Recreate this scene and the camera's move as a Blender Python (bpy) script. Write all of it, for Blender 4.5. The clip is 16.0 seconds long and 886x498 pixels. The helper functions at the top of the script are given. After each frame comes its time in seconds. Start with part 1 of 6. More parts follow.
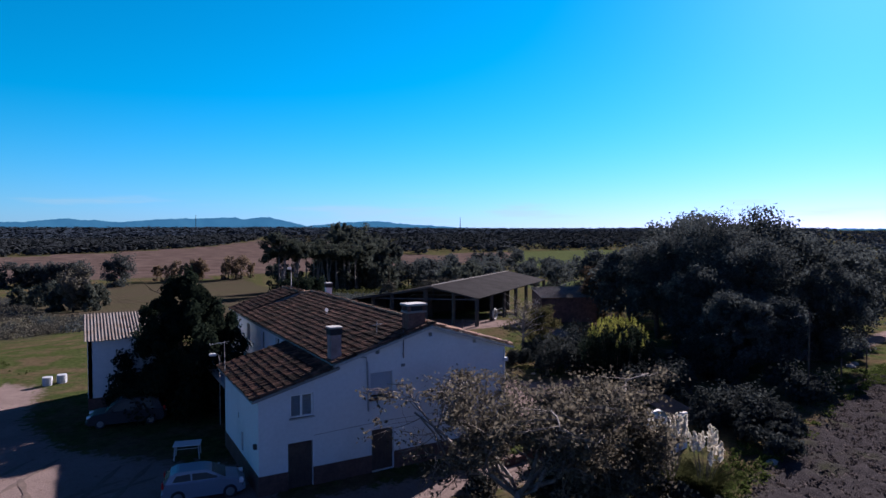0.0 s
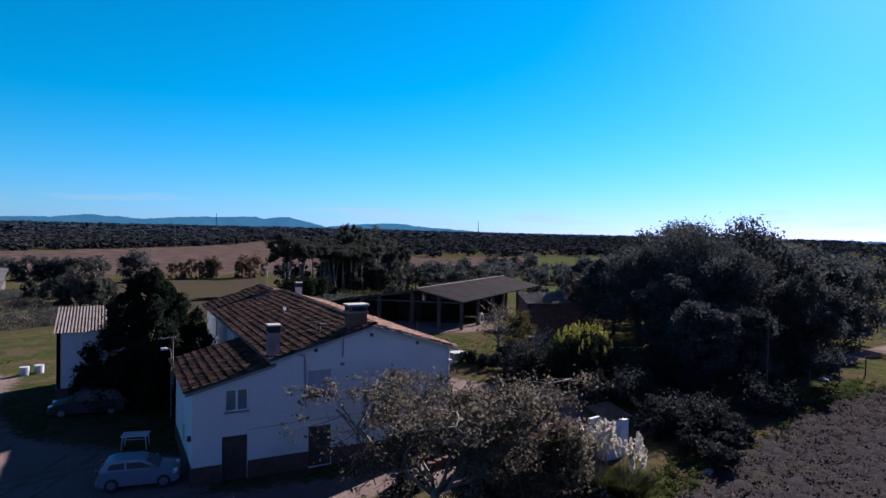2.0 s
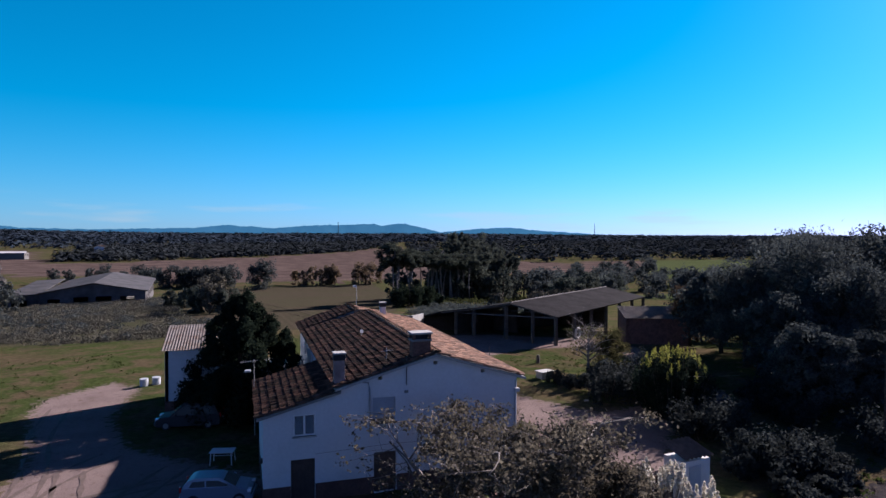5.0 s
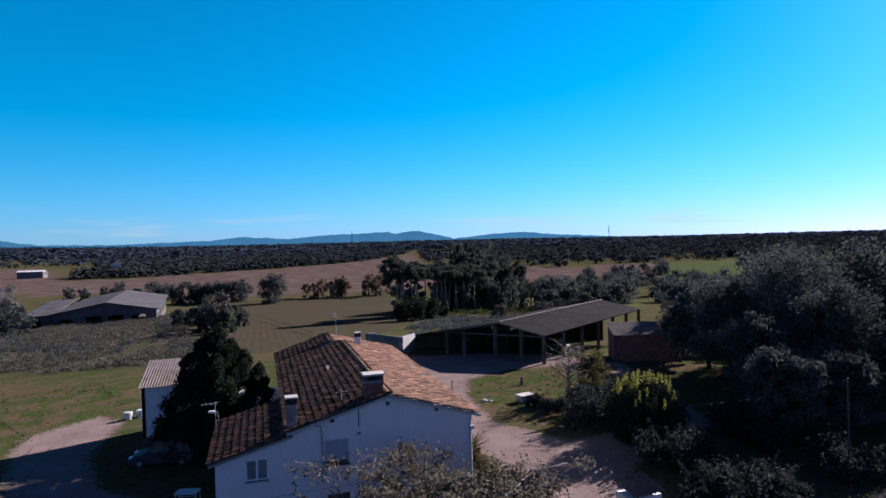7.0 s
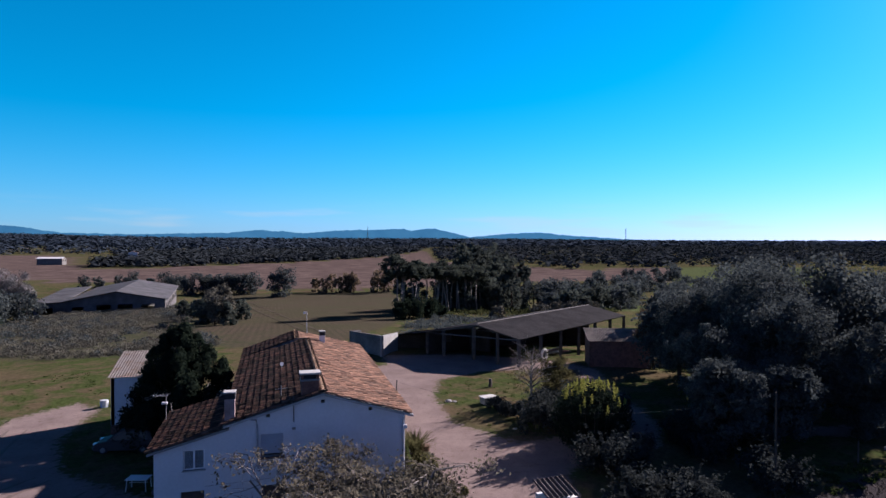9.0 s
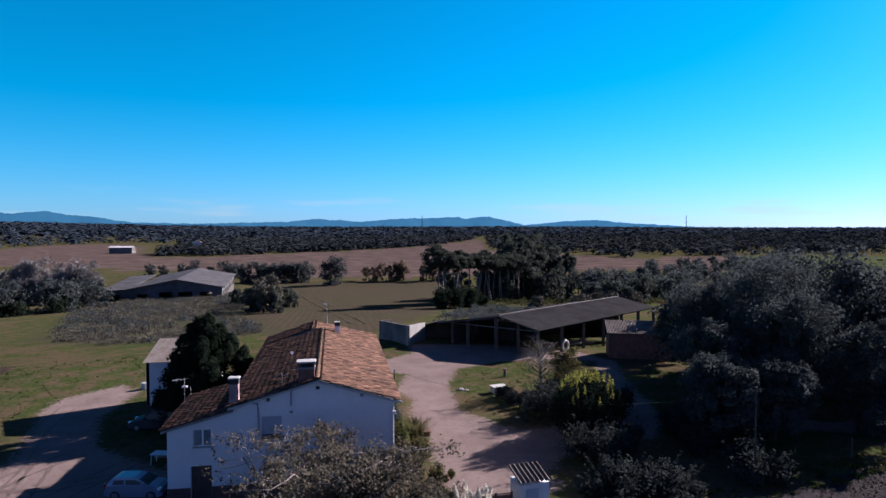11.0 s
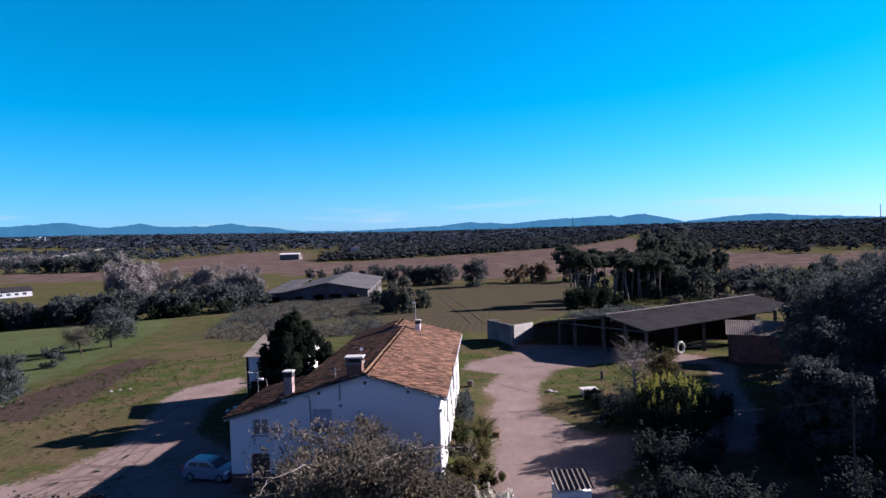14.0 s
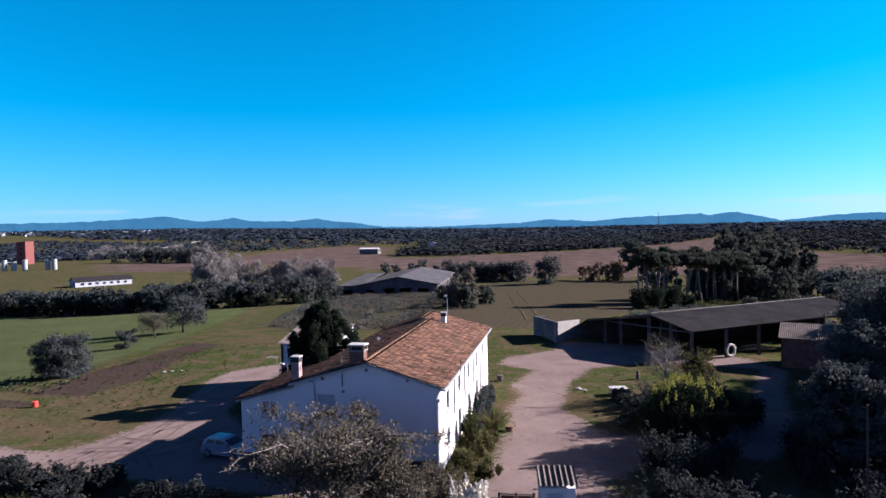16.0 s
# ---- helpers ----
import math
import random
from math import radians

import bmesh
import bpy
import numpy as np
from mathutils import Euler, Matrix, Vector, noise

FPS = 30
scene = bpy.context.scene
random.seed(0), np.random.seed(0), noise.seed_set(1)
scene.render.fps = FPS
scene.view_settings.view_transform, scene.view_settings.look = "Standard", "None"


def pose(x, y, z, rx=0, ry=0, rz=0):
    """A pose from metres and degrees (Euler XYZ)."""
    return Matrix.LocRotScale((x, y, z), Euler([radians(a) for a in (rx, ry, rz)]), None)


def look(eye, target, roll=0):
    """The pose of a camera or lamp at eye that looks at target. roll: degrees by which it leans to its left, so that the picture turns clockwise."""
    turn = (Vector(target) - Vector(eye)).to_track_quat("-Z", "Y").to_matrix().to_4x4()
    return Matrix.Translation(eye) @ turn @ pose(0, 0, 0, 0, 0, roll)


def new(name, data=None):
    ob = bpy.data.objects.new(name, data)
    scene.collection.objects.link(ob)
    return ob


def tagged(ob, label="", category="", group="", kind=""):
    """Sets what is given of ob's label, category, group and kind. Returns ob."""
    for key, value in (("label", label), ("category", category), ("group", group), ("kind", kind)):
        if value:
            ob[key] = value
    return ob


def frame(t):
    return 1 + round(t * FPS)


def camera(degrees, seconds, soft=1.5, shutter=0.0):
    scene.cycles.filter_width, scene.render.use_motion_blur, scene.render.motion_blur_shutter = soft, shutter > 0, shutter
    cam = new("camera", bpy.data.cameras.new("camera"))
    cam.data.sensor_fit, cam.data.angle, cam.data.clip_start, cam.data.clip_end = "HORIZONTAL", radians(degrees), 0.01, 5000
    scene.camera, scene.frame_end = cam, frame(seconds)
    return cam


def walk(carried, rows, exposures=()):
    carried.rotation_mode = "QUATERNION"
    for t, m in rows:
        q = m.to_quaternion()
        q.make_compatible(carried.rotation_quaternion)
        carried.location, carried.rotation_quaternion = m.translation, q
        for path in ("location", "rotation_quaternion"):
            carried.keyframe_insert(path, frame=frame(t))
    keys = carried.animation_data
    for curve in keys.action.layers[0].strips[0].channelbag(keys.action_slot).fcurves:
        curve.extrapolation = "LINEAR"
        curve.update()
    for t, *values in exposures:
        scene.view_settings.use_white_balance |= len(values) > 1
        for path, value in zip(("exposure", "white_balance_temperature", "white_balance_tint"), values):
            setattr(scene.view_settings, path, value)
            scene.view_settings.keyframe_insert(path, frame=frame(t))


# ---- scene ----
cam = camera(71.0, 16.0)
PATH = [
    (0, (-6.39, -26.996, 11.616), (-5.389, -25.266, 11.551), -0.1),
    (0.5, (-5.606, -27.252, 11.577), (-4.645, -25.499, 11.525), 0.3),
    (1, (-4.814, -28.016, 11.683), (-3.854, -26.262, 11.628), 0.5),
    (1.5, (-4.074, -28.68, 11.624), (-3.122, -26.921, 11.576), 0.8),
    (2, (-3.341, -29.353, 11.642), (-2.391, -27.594, 11.588), 1.2),
    (2.5, (-2.933, -28.692, 11.635), (-2.096, -26.876, 11.59), 0.5),
    (3, (-2.473, -28.455, 11.804), (-1.73, -26.598, 11.762), 0.1),
    (3.5, (-1.935, -28.908, 11.99), (-1.196, -27.05, 11.934), 0.2),
    (4, (-1.383, -29.375, 12.238), (-0.66, -27.511, 12.183), -0.6),
    (4.2, (-1.367, -29.461, 12.257), (-0.69, -27.58, 12.202), 0.0),
    (6.3, (1.189, -31.458, 14.39), (1.765, -29.543, 14.366), -0.4),
    (6.5, (1.528, -31.461, 14.49), (2.104, -29.546, 14.468), -0.9),
    (7, (2.328, -31.623, 14.681), (2.896, -29.705, 14.656), -1.5),
    (7.5, (3.149, -31.97, 14.692), (3.713, -30.051, 14.673), -0.2),
    (8, (4.074, -32.631, 14.82), (4.617, -30.706, 14.794), -0.6),
    (8.5, (5.051, -33.398, 15.106), (5.597, -31.474, 15.086), -0.7),
    (8.7, (5.458, -33.716, 15.129), (6.001, -31.792, 15.107), -0.3),
    (10.8, (9.218, -37.247, 15.815), (9.554, -35.278, 15.73), -0.1),
    (11, (9.511, -37.4, 15.866), (9.857, -35.431, 15.797), -0.1),
    (11.5, (10.448, -37.345, 15.825), (10.72, -35.364, 15.767), -0.5),
    (12, (11.808, -37.225, 15.58), (11.947, -35.23, 15.548), -0.8),
    (12.5, (12.977, -37.159, 15.504), (13.004, -35.159, 15.474), -1.0),
    (13, (14.026, -37.052, 15.377), (13.963, -35.054, 15.337), -0.7),
    (13.5, (14.986, -37.037, 15.339), (14.873, -35.041, 15.283), -2.2),
    (14, (16.064, -36.92, 15.325), (15.926, -34.925, 15.27), -1.9),
    (14.5, (17.153, -36.804, 15.271), (16.941, -34.816, 15.221), -1.7),
    (15, (18.376, -36.651, 15.172), (18.092, -34.672, 15.106), -1.4),
    (15.5, (19.6, -36.579, 15.104), (19.302, -34.602, 15.046), -1.3),
    (16, (20.82, -36.446, 14.877), (20.427, -34.486, 14.818), -1.3),
]
walk(cam, [(t, look(eye, target, roll)) for t, eye, target, roll in PATH],
     exposures=[(0.0, 1.56), (4.0, 1.54), (7.0, 1.62), (11.0, 1.70), (14.5, 1.88), (16.0, 1.92)])

# ---- light ----
SUN_AZ, SUN_EL = radians(65.5), radians(24.7)      # azimuth from +y towards +x
world = bpy.data.worlds.new("world")
scene.world = world
world.use_nodes = True
wn = world.node_tree
sky = wn.nodes.new("ShaderNodeTexSky")
sky.sky_type, sky.sun_disc = "NISHITA", False
sky.sun_elevation, sky.sun_rotation = SUN_EL, SUN_AZ
sky.air_density, sky.dust_density, sky.ozone_density = 1.0, 0.2, 3.0
# the air's colour as the clip's camera shows it: deep cyan above, white towards the horizon
sep = wn.nodes.new("ShaderNodeSeparateColor")
comb = wn.nodes.new("ShaderNodeCombineColor")
wn.links.new(sky.outputs[0], sep.inputs[0])


def world_sum(a, ka, b, kb):
    """ka * a + kb * b, not below 0."""
    m1, m2 = wn.nodes.new("ShaderNodeMath"), wn.nodes.new("ShaderNodeMath")
    m1.operation, m2.operation, m2.use_clamp = "MULTIPLY", "MULTIPLY_ADD", False
    wn.links.new(a, m1.inputs[0])
    m1.inputs[1].default_value = ka
    wn.links.new(b, m2.inputs[0])
    m2.inputs[1].default_value = kb
    wn.links.new(m1.outputs[0], m2.inputs[2])
    top = wn.nodes.new("ShaderNodeMath")
    top.operation = "MAXIMUM"
    wn.links.new(m2.outputs[0], top.inputs[0])
    top.inputs[1].default_value = 0.0
    return top.outputs[0]


R_, G_, B_ = sep.outputs
red = wn.nodes.new("ShaderNodeMath")
red.operation = "MAXIMUM"
wn.links.new(world_sum(R_, 0.64, B_, -0.26), red.inputs[0])
wn.links.new(world_sum(B_, 0.001, R_, 0.0), red.inputs[1])
wn.links.new(red.outputs[0], comb.inputs[0])
# green softens towards the bright horizon
soft_g, green = wn.nodes.new("ShaderNodeMath"), wn.nodes.new("ShaderNodeMath")
soft_g.operation, green.operation = "MULTIPLY_ADD", "DIVIDE"
wn.links.new(G_, soft_g.inputs[0])
soft_g.inputs[1].default_value, soft_g.inputs[2].default_value = 0.027, 0.90
wn.links.new(G_, green.inputs[0])
wn.links.new(soft_g.outputs[0], green.inputs[1])
wn.links.new(green.outputs[0], comb.inputs[1])
wn.links.new(world_sum(B_, 1.38, R_, 0.45), comb.inputs[2])


def world_span(x, lo, hi, a, b):
    """x from lo..hi to a..b, smoothly."""
    q = wn.nodes.new("ShaderNodeMapRange")
    q.interpolation_type = "SMOOTHSTEP"
    for k, w in zip(range(1, 5), (lo, hi, a, b)):
        q.inputs[k].default_value = w
    wn.links.new(x, q.inputs[0])
    return q.outputs[0]


# unseen dome high up and behind: tinted blue, dimmed overhead to deepen the shade
way, way_xyz = wn.nodes.new("ShaderNodeTexCoord"), wn.nodes.new("ShaderNodeSeparateXYZ")
wn.links.new(way.outputs["Generated"], way_xyz.inputs[0])
deep = wn.nodes.new("ShaderNodeVectorMath")
deep.operation = "MULTIPLY"
deep.inputs[1].default_value = (0.53, 0.76, 1.50)
wn.links.new(sky.outputs[0], deep.inputs[0])
dome = wn.nodes.new("ShaderNodeVectorMath")
dome.operation = "SCALE"
wn.links.new(deep.outputs[0], dome.inputs[0])
wn.links.new(world_span(way_xyz.outputs[2], 0.40, 0.85, 0.95, 0.45), dome.inputs[3])
apart = wn.nodes.new("ShaderNodeMath")
apart.operation = "MAXIMUM"
wn.links.new(world_span(way_xyz.outputs[2], 0.42, 0.60, 0.0, 1.0), apart.inputs[0])
wn.links.new(world_span(way_xyz.outputs[1], -0.10, 0.30, 1.0, 0.0), apart.inputs[1])
stretched, wisp, haze_mix = wn.nodes.new("ShaderNodeMapping"), wn.nodes.new("ShaderNodeTexNoise"), wn.nodes.new("ShaderNodeMix")
stretched.inputs["Scale"].default_value = (4.0, 4.0, 34.0)
wn.links.new(way.outputs["Generated"], stretched.inputs[0])
wn.links.new(stretched.outputs[0], wisp.inputs["Vector"])
wisp.inputs["Scale"].default_value, wisp.inputs["Detail"].default_value = 1.0, 4
low_band = wn.nodes.new("ShaderNodeMath")
low_band.operation = "MULTIPLY"
wn.links.new(world_span(way_xyz.outputs[2], 0.035, 0.065, 1.0, 0.0), low_band.inputs[0])
wn.links.new(world_span(wisp.outputs[0], 0.52, 0.68, 0.0, 0.32), low_band.inputs[1])
haze_mix.data_type = "RGBA"
haze_mix.inputs[7].default_value = (5.6, 6.4, 7.4, 1)
wn.links.new(low_band.outputs[0], haze_mix.inputs[0])
wn.links.new(comb.outputs[0], haze_mix.inputs[6])
both = wn.nodes.new("ShaderNodeMix")
both.data_type = "RGBA"
wn.links.new(apart.outputs[0], both.inputs[0])
wn.links.new(haze_mix.outputs[2], both.inputs[6])
wn.links.new(dome.outputs[0], both.inputs[7])
wn.links.new(both.outputs[2], wn.nodes["Background"].inputs[0])
wn.nodes["Background"].inputs[1].default_value = 0.0335
sun = new("sun", bpy.data.lights.new("sun", "SUN"))
sun.data.energy, sun.data.angle, sun.data.color = 5.0, radians(0.5), (1.0, 0.88, 0.94)
sun_dir = Vector((math.sin(SUN_AZ) * math.cos(SUN_EL), math.cos(SUN_AZ) * math.cos(SUN_EL), math.sin(SUN_EL)))
sun.matrix_world = look(sun_dir * 100, (0, 0, 0))


# ---- materials ----
def mat(name, colour, rough=0.8, vary=0.25, size=1.0, fine=12.0, bump=0.3, metal=0.0, second=None, spots=0.5, island=0.0, objrand=0.0, spec=0.5):
    """Two scales of noise on a base colour; second: the stains' colour; size: metres of the large blotches."""
    m = bpy.data.materials.new(name)
    m.use_nodes = True
    t = m.node_tree
    n, l = t.nodes, t.links
    b = n["Principled BSDF"]
    b.inputs["Roughness"].default_value, b.inputs["Metallic"].default_value = rough, metal
    b.inputs["Specular IOR Level"].default_value = spec
    geo = n.new("ShaderNodeNewGeometry")
    big, small = n.new("ShaderNodeTexNoise"), n.new("ShaderNodeTexNoise")
    big.inputs["Scale"].default_value, big.inputs["Detail"].default_value = 1.0 / size, 6
    small.inputs["Scale"].default_value, small.inputs["Detail"].default_value = fine, 5
    for q in (big, small):
        l.new(geo.outputs["Position"], q.inputs["Vector"])
    ramp = n.new("ShaderNodeMapRange")
    ramp.inputs[1].default_value, ramp.inputs[2].default_value = spots - 0.12, spots + 0.15
    l.new(big.outputs[0], ramp.inputs[0])
    mix = n.new("ShaderNodeMix")
    mix.data_type = "RGBA"
    c2 = second or tuple(v * (1 - vary) for v in colour)
    mix.inputs[6].default_value, mix.inputs[7].default_value = (*colour, 1), (*c2, 1)
    l.new(ramp.outputs[0], mix.inputs[0])
    hsv = n.new("ShaderNodeHueSaturation")
    l.new(mix.outputs[2], hsv.inputs["Color"])
    val = n.new("ShaderNodeMapRange")
    val.inputs[1].default_value, val.inputs[2].default_value = 0.25, 0.75
    val.inputs[3].default_value, val.inputs[4].default_value = 1 - vary, 1 + vary
    l.new(small.outputs[0], val.inputs[0])
    out = val.outputs[0]
    if island or objrand:
        if objrand:
            rnd = n.new("ShaderNodeObjectInfo").outputs["Random"]
        else:
            rnd = geo.outputs["Random Per Island"]
        r2 = n.new("ShaderNodeMapRange")
        k = island or objrand
        r2.inputs[3].default_value, r2.inputs[4].default_value = 1 - k, 1 + k
        l.new(rnd, r2.inputs[0])
        mul = n.new("ShaderNodeMath")
        mul.operation = "MULTIPLY"
        l.new(out, mul.inputs[0])
        l.new(r2.outputs[0], mul.inputs[1])
        out = mul.outputs[0]
    l.new(out, hsv.inputs["Value"])
    l.new(hsv.outputs[0], b.inputs["Base Color"])
    if bump:
        bp = n.new("ShaderNodeBump")
        bp.inputs["Strength"].default_value, bp.inputs["Distance"].default_value = bump, 0.02
        l.new(small.outputs[0], bp.inputs["Height"])
        l.new(bp.outputs[0], b.inputs["Normal"])
    return m


def leafmat(name, a, b_, rough=0.7, vary=0.40, through_=0.42):
    """Foliage: the colour goes from a to b leaf by leaf; some light passes through."""
    m = bpy.data.materials.new(name)
    m.use_nodes = True
    t = m.node_tree
    n, l = t.nodes, t.links
    b = n["Principled BSDF"]
    b.inputs["Roughness"].default_value = rough
    b.inputs["Specular IOR Level"].default_value = 0.0
    geo = n.new("ShaderNodeNewGeometry")
    mix = n.new("ShaderNodeMix")
    mix.data_type = "RGBA"
    mix.inputs[6].default_value, mix.inputs[7].default_value = (*a, 1), (*b_, 1)
    l.new(geo.outputs["Random Per Island"], mix.inputs[0])
    big = n.new("ShaderNodeTexNoise")
    big.inputs["Scale"].default_value = 0.5
    l.new(geo.outputs["Position"], big.inputs["Vector"])
    val = n.new("ShaderNodeMapRange")
    val.inputs[1].default_value, val.inputs[2].default_value = 0.3, 0.7
    val.inputs[3].default_value, val.inputs[4].default_value = 1 - vary, 1 + vary
    l.new(big.outputs[0], val.inputs[0])
    hsv = n.new("ShaderNodeHueSaturation")
    l.new(mix.outputs[2], hsv.inputs["Color"])
    l.new(val.outputs[0], hsv.inputs["Value"])
    l.new(hsv.outputs[0], b.inputs["Base Color"])
    if through_:
        tr = n.new("ShaderNodeBsdfTranslucent")
        l.new(hsv.outputs[0], tr.inputs[0])
        ms = n.new("ShaderNodeMixShader")
        ms.inputs[0].default_value = through_
        l.new(b.outputs[0], ms.inputs[1])
        l.new(tr.outputs[0], ms.inputs[2])
        l.new(ms.outputs[0], n["Material Output"].inputs[0])
    return m


WHITE = mat("white_render", (0.52, 0.51, 0.50), 0.9, 0.06, 2.5, 6.0, 0.15, second=(0.44, 0.43, 0.415), spots=0.62, spec=0.2)
SKIRT = mat("skirt_render", (0.105, 0.062, 0.052), 0.95, 0.2, 1.0, 8.0, 0.3, spec=0.1)
CEMENT = mat("cement", (0.182, 0.175, 0.163), 0.9, 0.2, 1.5, 8.0, 0.4)
# left slope and wing tiles: moss, plus a darker base for their shaded side
TILE_MOSS_SHADE = mat("mossy_shaded_tile", (0.103, 0.053, 0.035), 0.95, 0.35, 0.6, 7.0, 0.5, second=(0.027, 0.021, 0.015), spots=0.46, island=0.5, spec=0.1)
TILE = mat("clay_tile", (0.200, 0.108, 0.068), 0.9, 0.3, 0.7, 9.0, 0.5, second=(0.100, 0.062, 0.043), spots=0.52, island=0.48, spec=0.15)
TILE_P = mat("mossy_shaded_tile_piece", (0.103, 0.053, 0.035), 0.95, 0.35, 0.6, 7.0, 0.5, second=(0.027, 0.021, 0.015), spots=0.46, objrand=0.5, spec=0.1)
RIDGE = mat("ridge_tile", (0.274, 0.160, 0.087), 0.85, 0.2, 0.6, 9.0, 0.4, island=0.25)
BRICK = mat("old_brick", (0.125, 0.072, 0.058), 0.95, 0.3, 0.4, 9.0, 0.6, spec=0.1)
STONE = mat("pale_stone", (0.319, 0.312, 0.289), 0.9, 0.2, 0.5, 9.0, 0.4)
DARK = mat("dark_void", (0.012, 0.012, 0.014), 0.9, 0.2, 1.0, 5.0, 0.0)
WOOD = mat("dark_wood", (0.055, 0.035, 0.028), 0.7, 0.3, 0.4, 14.0, 0.4)
FRAME = mat("painted_frame", (0.660, 0.650, 0.621), 0.6, 0.1, 0.5, 20.0, 0.05)
CURTAIN = mat("curtain", (0.32, 0.34, 0.36), 0.9, 0.2, 0.3, 14.0, 0.2)
SHUTTER = mat("roller_shutter", (0.304, 0.327, 0.357), 0.6, 0.08, 0.5, 20.0, 0.1)
IRON = mat("dark_iron", (0.05, 0.05, 0.055), 0.5, 0.2, 0.3, 20.0, 0.1, metal=0.6)
GALV = mat("galvanised", (0.26, 0.27, 0.285), 0.5, 0.15, 0.6, 12.0, 0.1, metal=0.4)
FIBRE = mat("fibre_cement", (0.026, 0.024, 0.025), 0.95, 0.3, 2.5, 3.0, 0.4, second=(0.015, 0.014, 0.015), spots=0.5, spec=0.05)
FIBRE_PALE = mat("pale_fibre_cement", (0.114, 0.097, 0.085), 0.95, 0.25, 2.2, 3.0, 0.4, second=(0.061, 0.052, 0.046), spots=0.5, spec=0.05)
FIBRE_RUST = mat("stained_sheet", (0.129, 0.114, 0.103), 0.95, 0.25, 0.9, 4.0, 0.3, second=(0.095, 0.067, 0.049), spots=0.58, spec=0.1)
CONCRETE = mat("concrete", (0.125, 0.118, 0.110), 0.95, 0.25, 1.5, 5.0, 0.4, second=(0.076, 0.070, 0.065), spots=0.55, spec=0.1)
PLASTIC = mat("white_plastic", (0.441, 0.441, 0.441), 0.5, 0.05, 0.5, 15.0, 0.05)
BARK = mat("bark", (0.065, 0.050, 0.040), 0.95, 0.35, 0.3, 14.0, 0.8, spec=0.1)
BARK_PALE = mat("pale_bark", (0.150, 0.132, 0.118), 0.95, 0.3, 0.4, 14.0, 0.6, spec=0.1)
BARK_WHITE = mat("bleached_bark", (0.19, 0.172, 0.158), 0.95, 0.25, 0.4, 14.0, 0.5, spec=0.1)
L_DARK = leafmat("evergreen_leaf", (0.0096, 0.0150, 0.0110), (0.0186, 0.0262, 0.0165), vary=0.25)
L_OAK = leafmat("oak_leaf", (0.030, 0.038, 0.040), (0.064, 0.073, 0.068), vary=0.3)
# leaf colour kept dark and bluish to paint in the oaks' shade
L_THICKET_SHADE = leafmat("shaded_thicket_leaf", (0.018, 0.023, 0.024), (0.040, 0.045, 0.042), vary=0.3)
L_WALNUT = leafmat("autumn_leaf", (0.040, 0.037, 0.032), (0.118, 0.104, 0.074), vary=0.4)
L_BUSH = leafmat("bush_leaf", (0.0204, 0.0263, 0.0110), (0.0476, 0.0510, 0.0213), vary=0.3)
L_YEL = leafmat("yellow_bloom", (0.165, 0.172, 0.036), (0.270, 0.270, 0.072), vary=0.25)
L_GREY = leafmat("bare_twig", (0.120, 0.113, 0.108), (0.208, 0.195, 0.184), vary=0.2, through_=0.0)
L_POP = leafmat("pale_autumn_leaf", (0.0975, 0.0713, 0.0465), (0.1575, 0.1200, 0.0788), vary=0.25)
L_PINE = leafmat("pine_needle", (0.032, 0.040, 0.032), (0.056, 0.064, 0.048), vary=0.25)
L_EUC = leafmat("eucalyptus_leaf", (0.034, 0.042, 0.036), (0.062, 0.070, 0.056), vary=0.3)
# blue haze of distance is mixed into both far crown colours
L_FAR = leafmat("wood_crown", (0.019, 0.024, 0.027), (0.033, 0.038, 0.040), vary=0.3, through_=0.0)
L_MISTY = leafmat("hazed_distant_crown", (0.020, 0.029, 0.040), (0.034, 0.044, 0.056), vary=0.3, through_=0.0)
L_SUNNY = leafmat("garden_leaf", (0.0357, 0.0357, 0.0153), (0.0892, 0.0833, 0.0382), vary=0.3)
L_PAMPAS = leafmat("plume", (0.4960, 0.4560, 0.3760), (0.6400, 0.6080, 0.5280), vary=0.1, through_=0.3)
L_SCRUB = leafmat("scrub", (0.056, 0.054, 0.042), (0.096, 0.091, 0.070), vary=0.3, through_=0.1)
L_GRASS = leafmat("grass_blade", (0.0210, 0.0350, 0.0084), (0.0525, 0.0665, 0.0210), vary=0.3)
GLASS = mat("window_glass", (0.03, 0.035, 0.04), 0.08, 0.1, 1.0, 3.0, 0.0)


CLEAR = mat("clear_pane", (0.80, 0.84, 0.88), 0.03, 0.02, 1.0, 3.0, 0.0)
CLEAR.node_tree.nodes["Principled BSDF"].inputs["Transmission Weight"].default_value = 1.0


# ---- building helpers ----
def part(name, bm, material, parent=None, label="", smooth=False, **tags):
    me = bpy.data.meshes.new(name)
    bm.to_mesh(me)
    bm.free()
    me.materials.append(material)
    if smooth:
        me.polygons.foreach_set("use_smooth", [True] * len(me.polygons))
    ob = new(name, me)
    if parent:
        ob.parent = parent
    return tagged(ob, label, **tags)


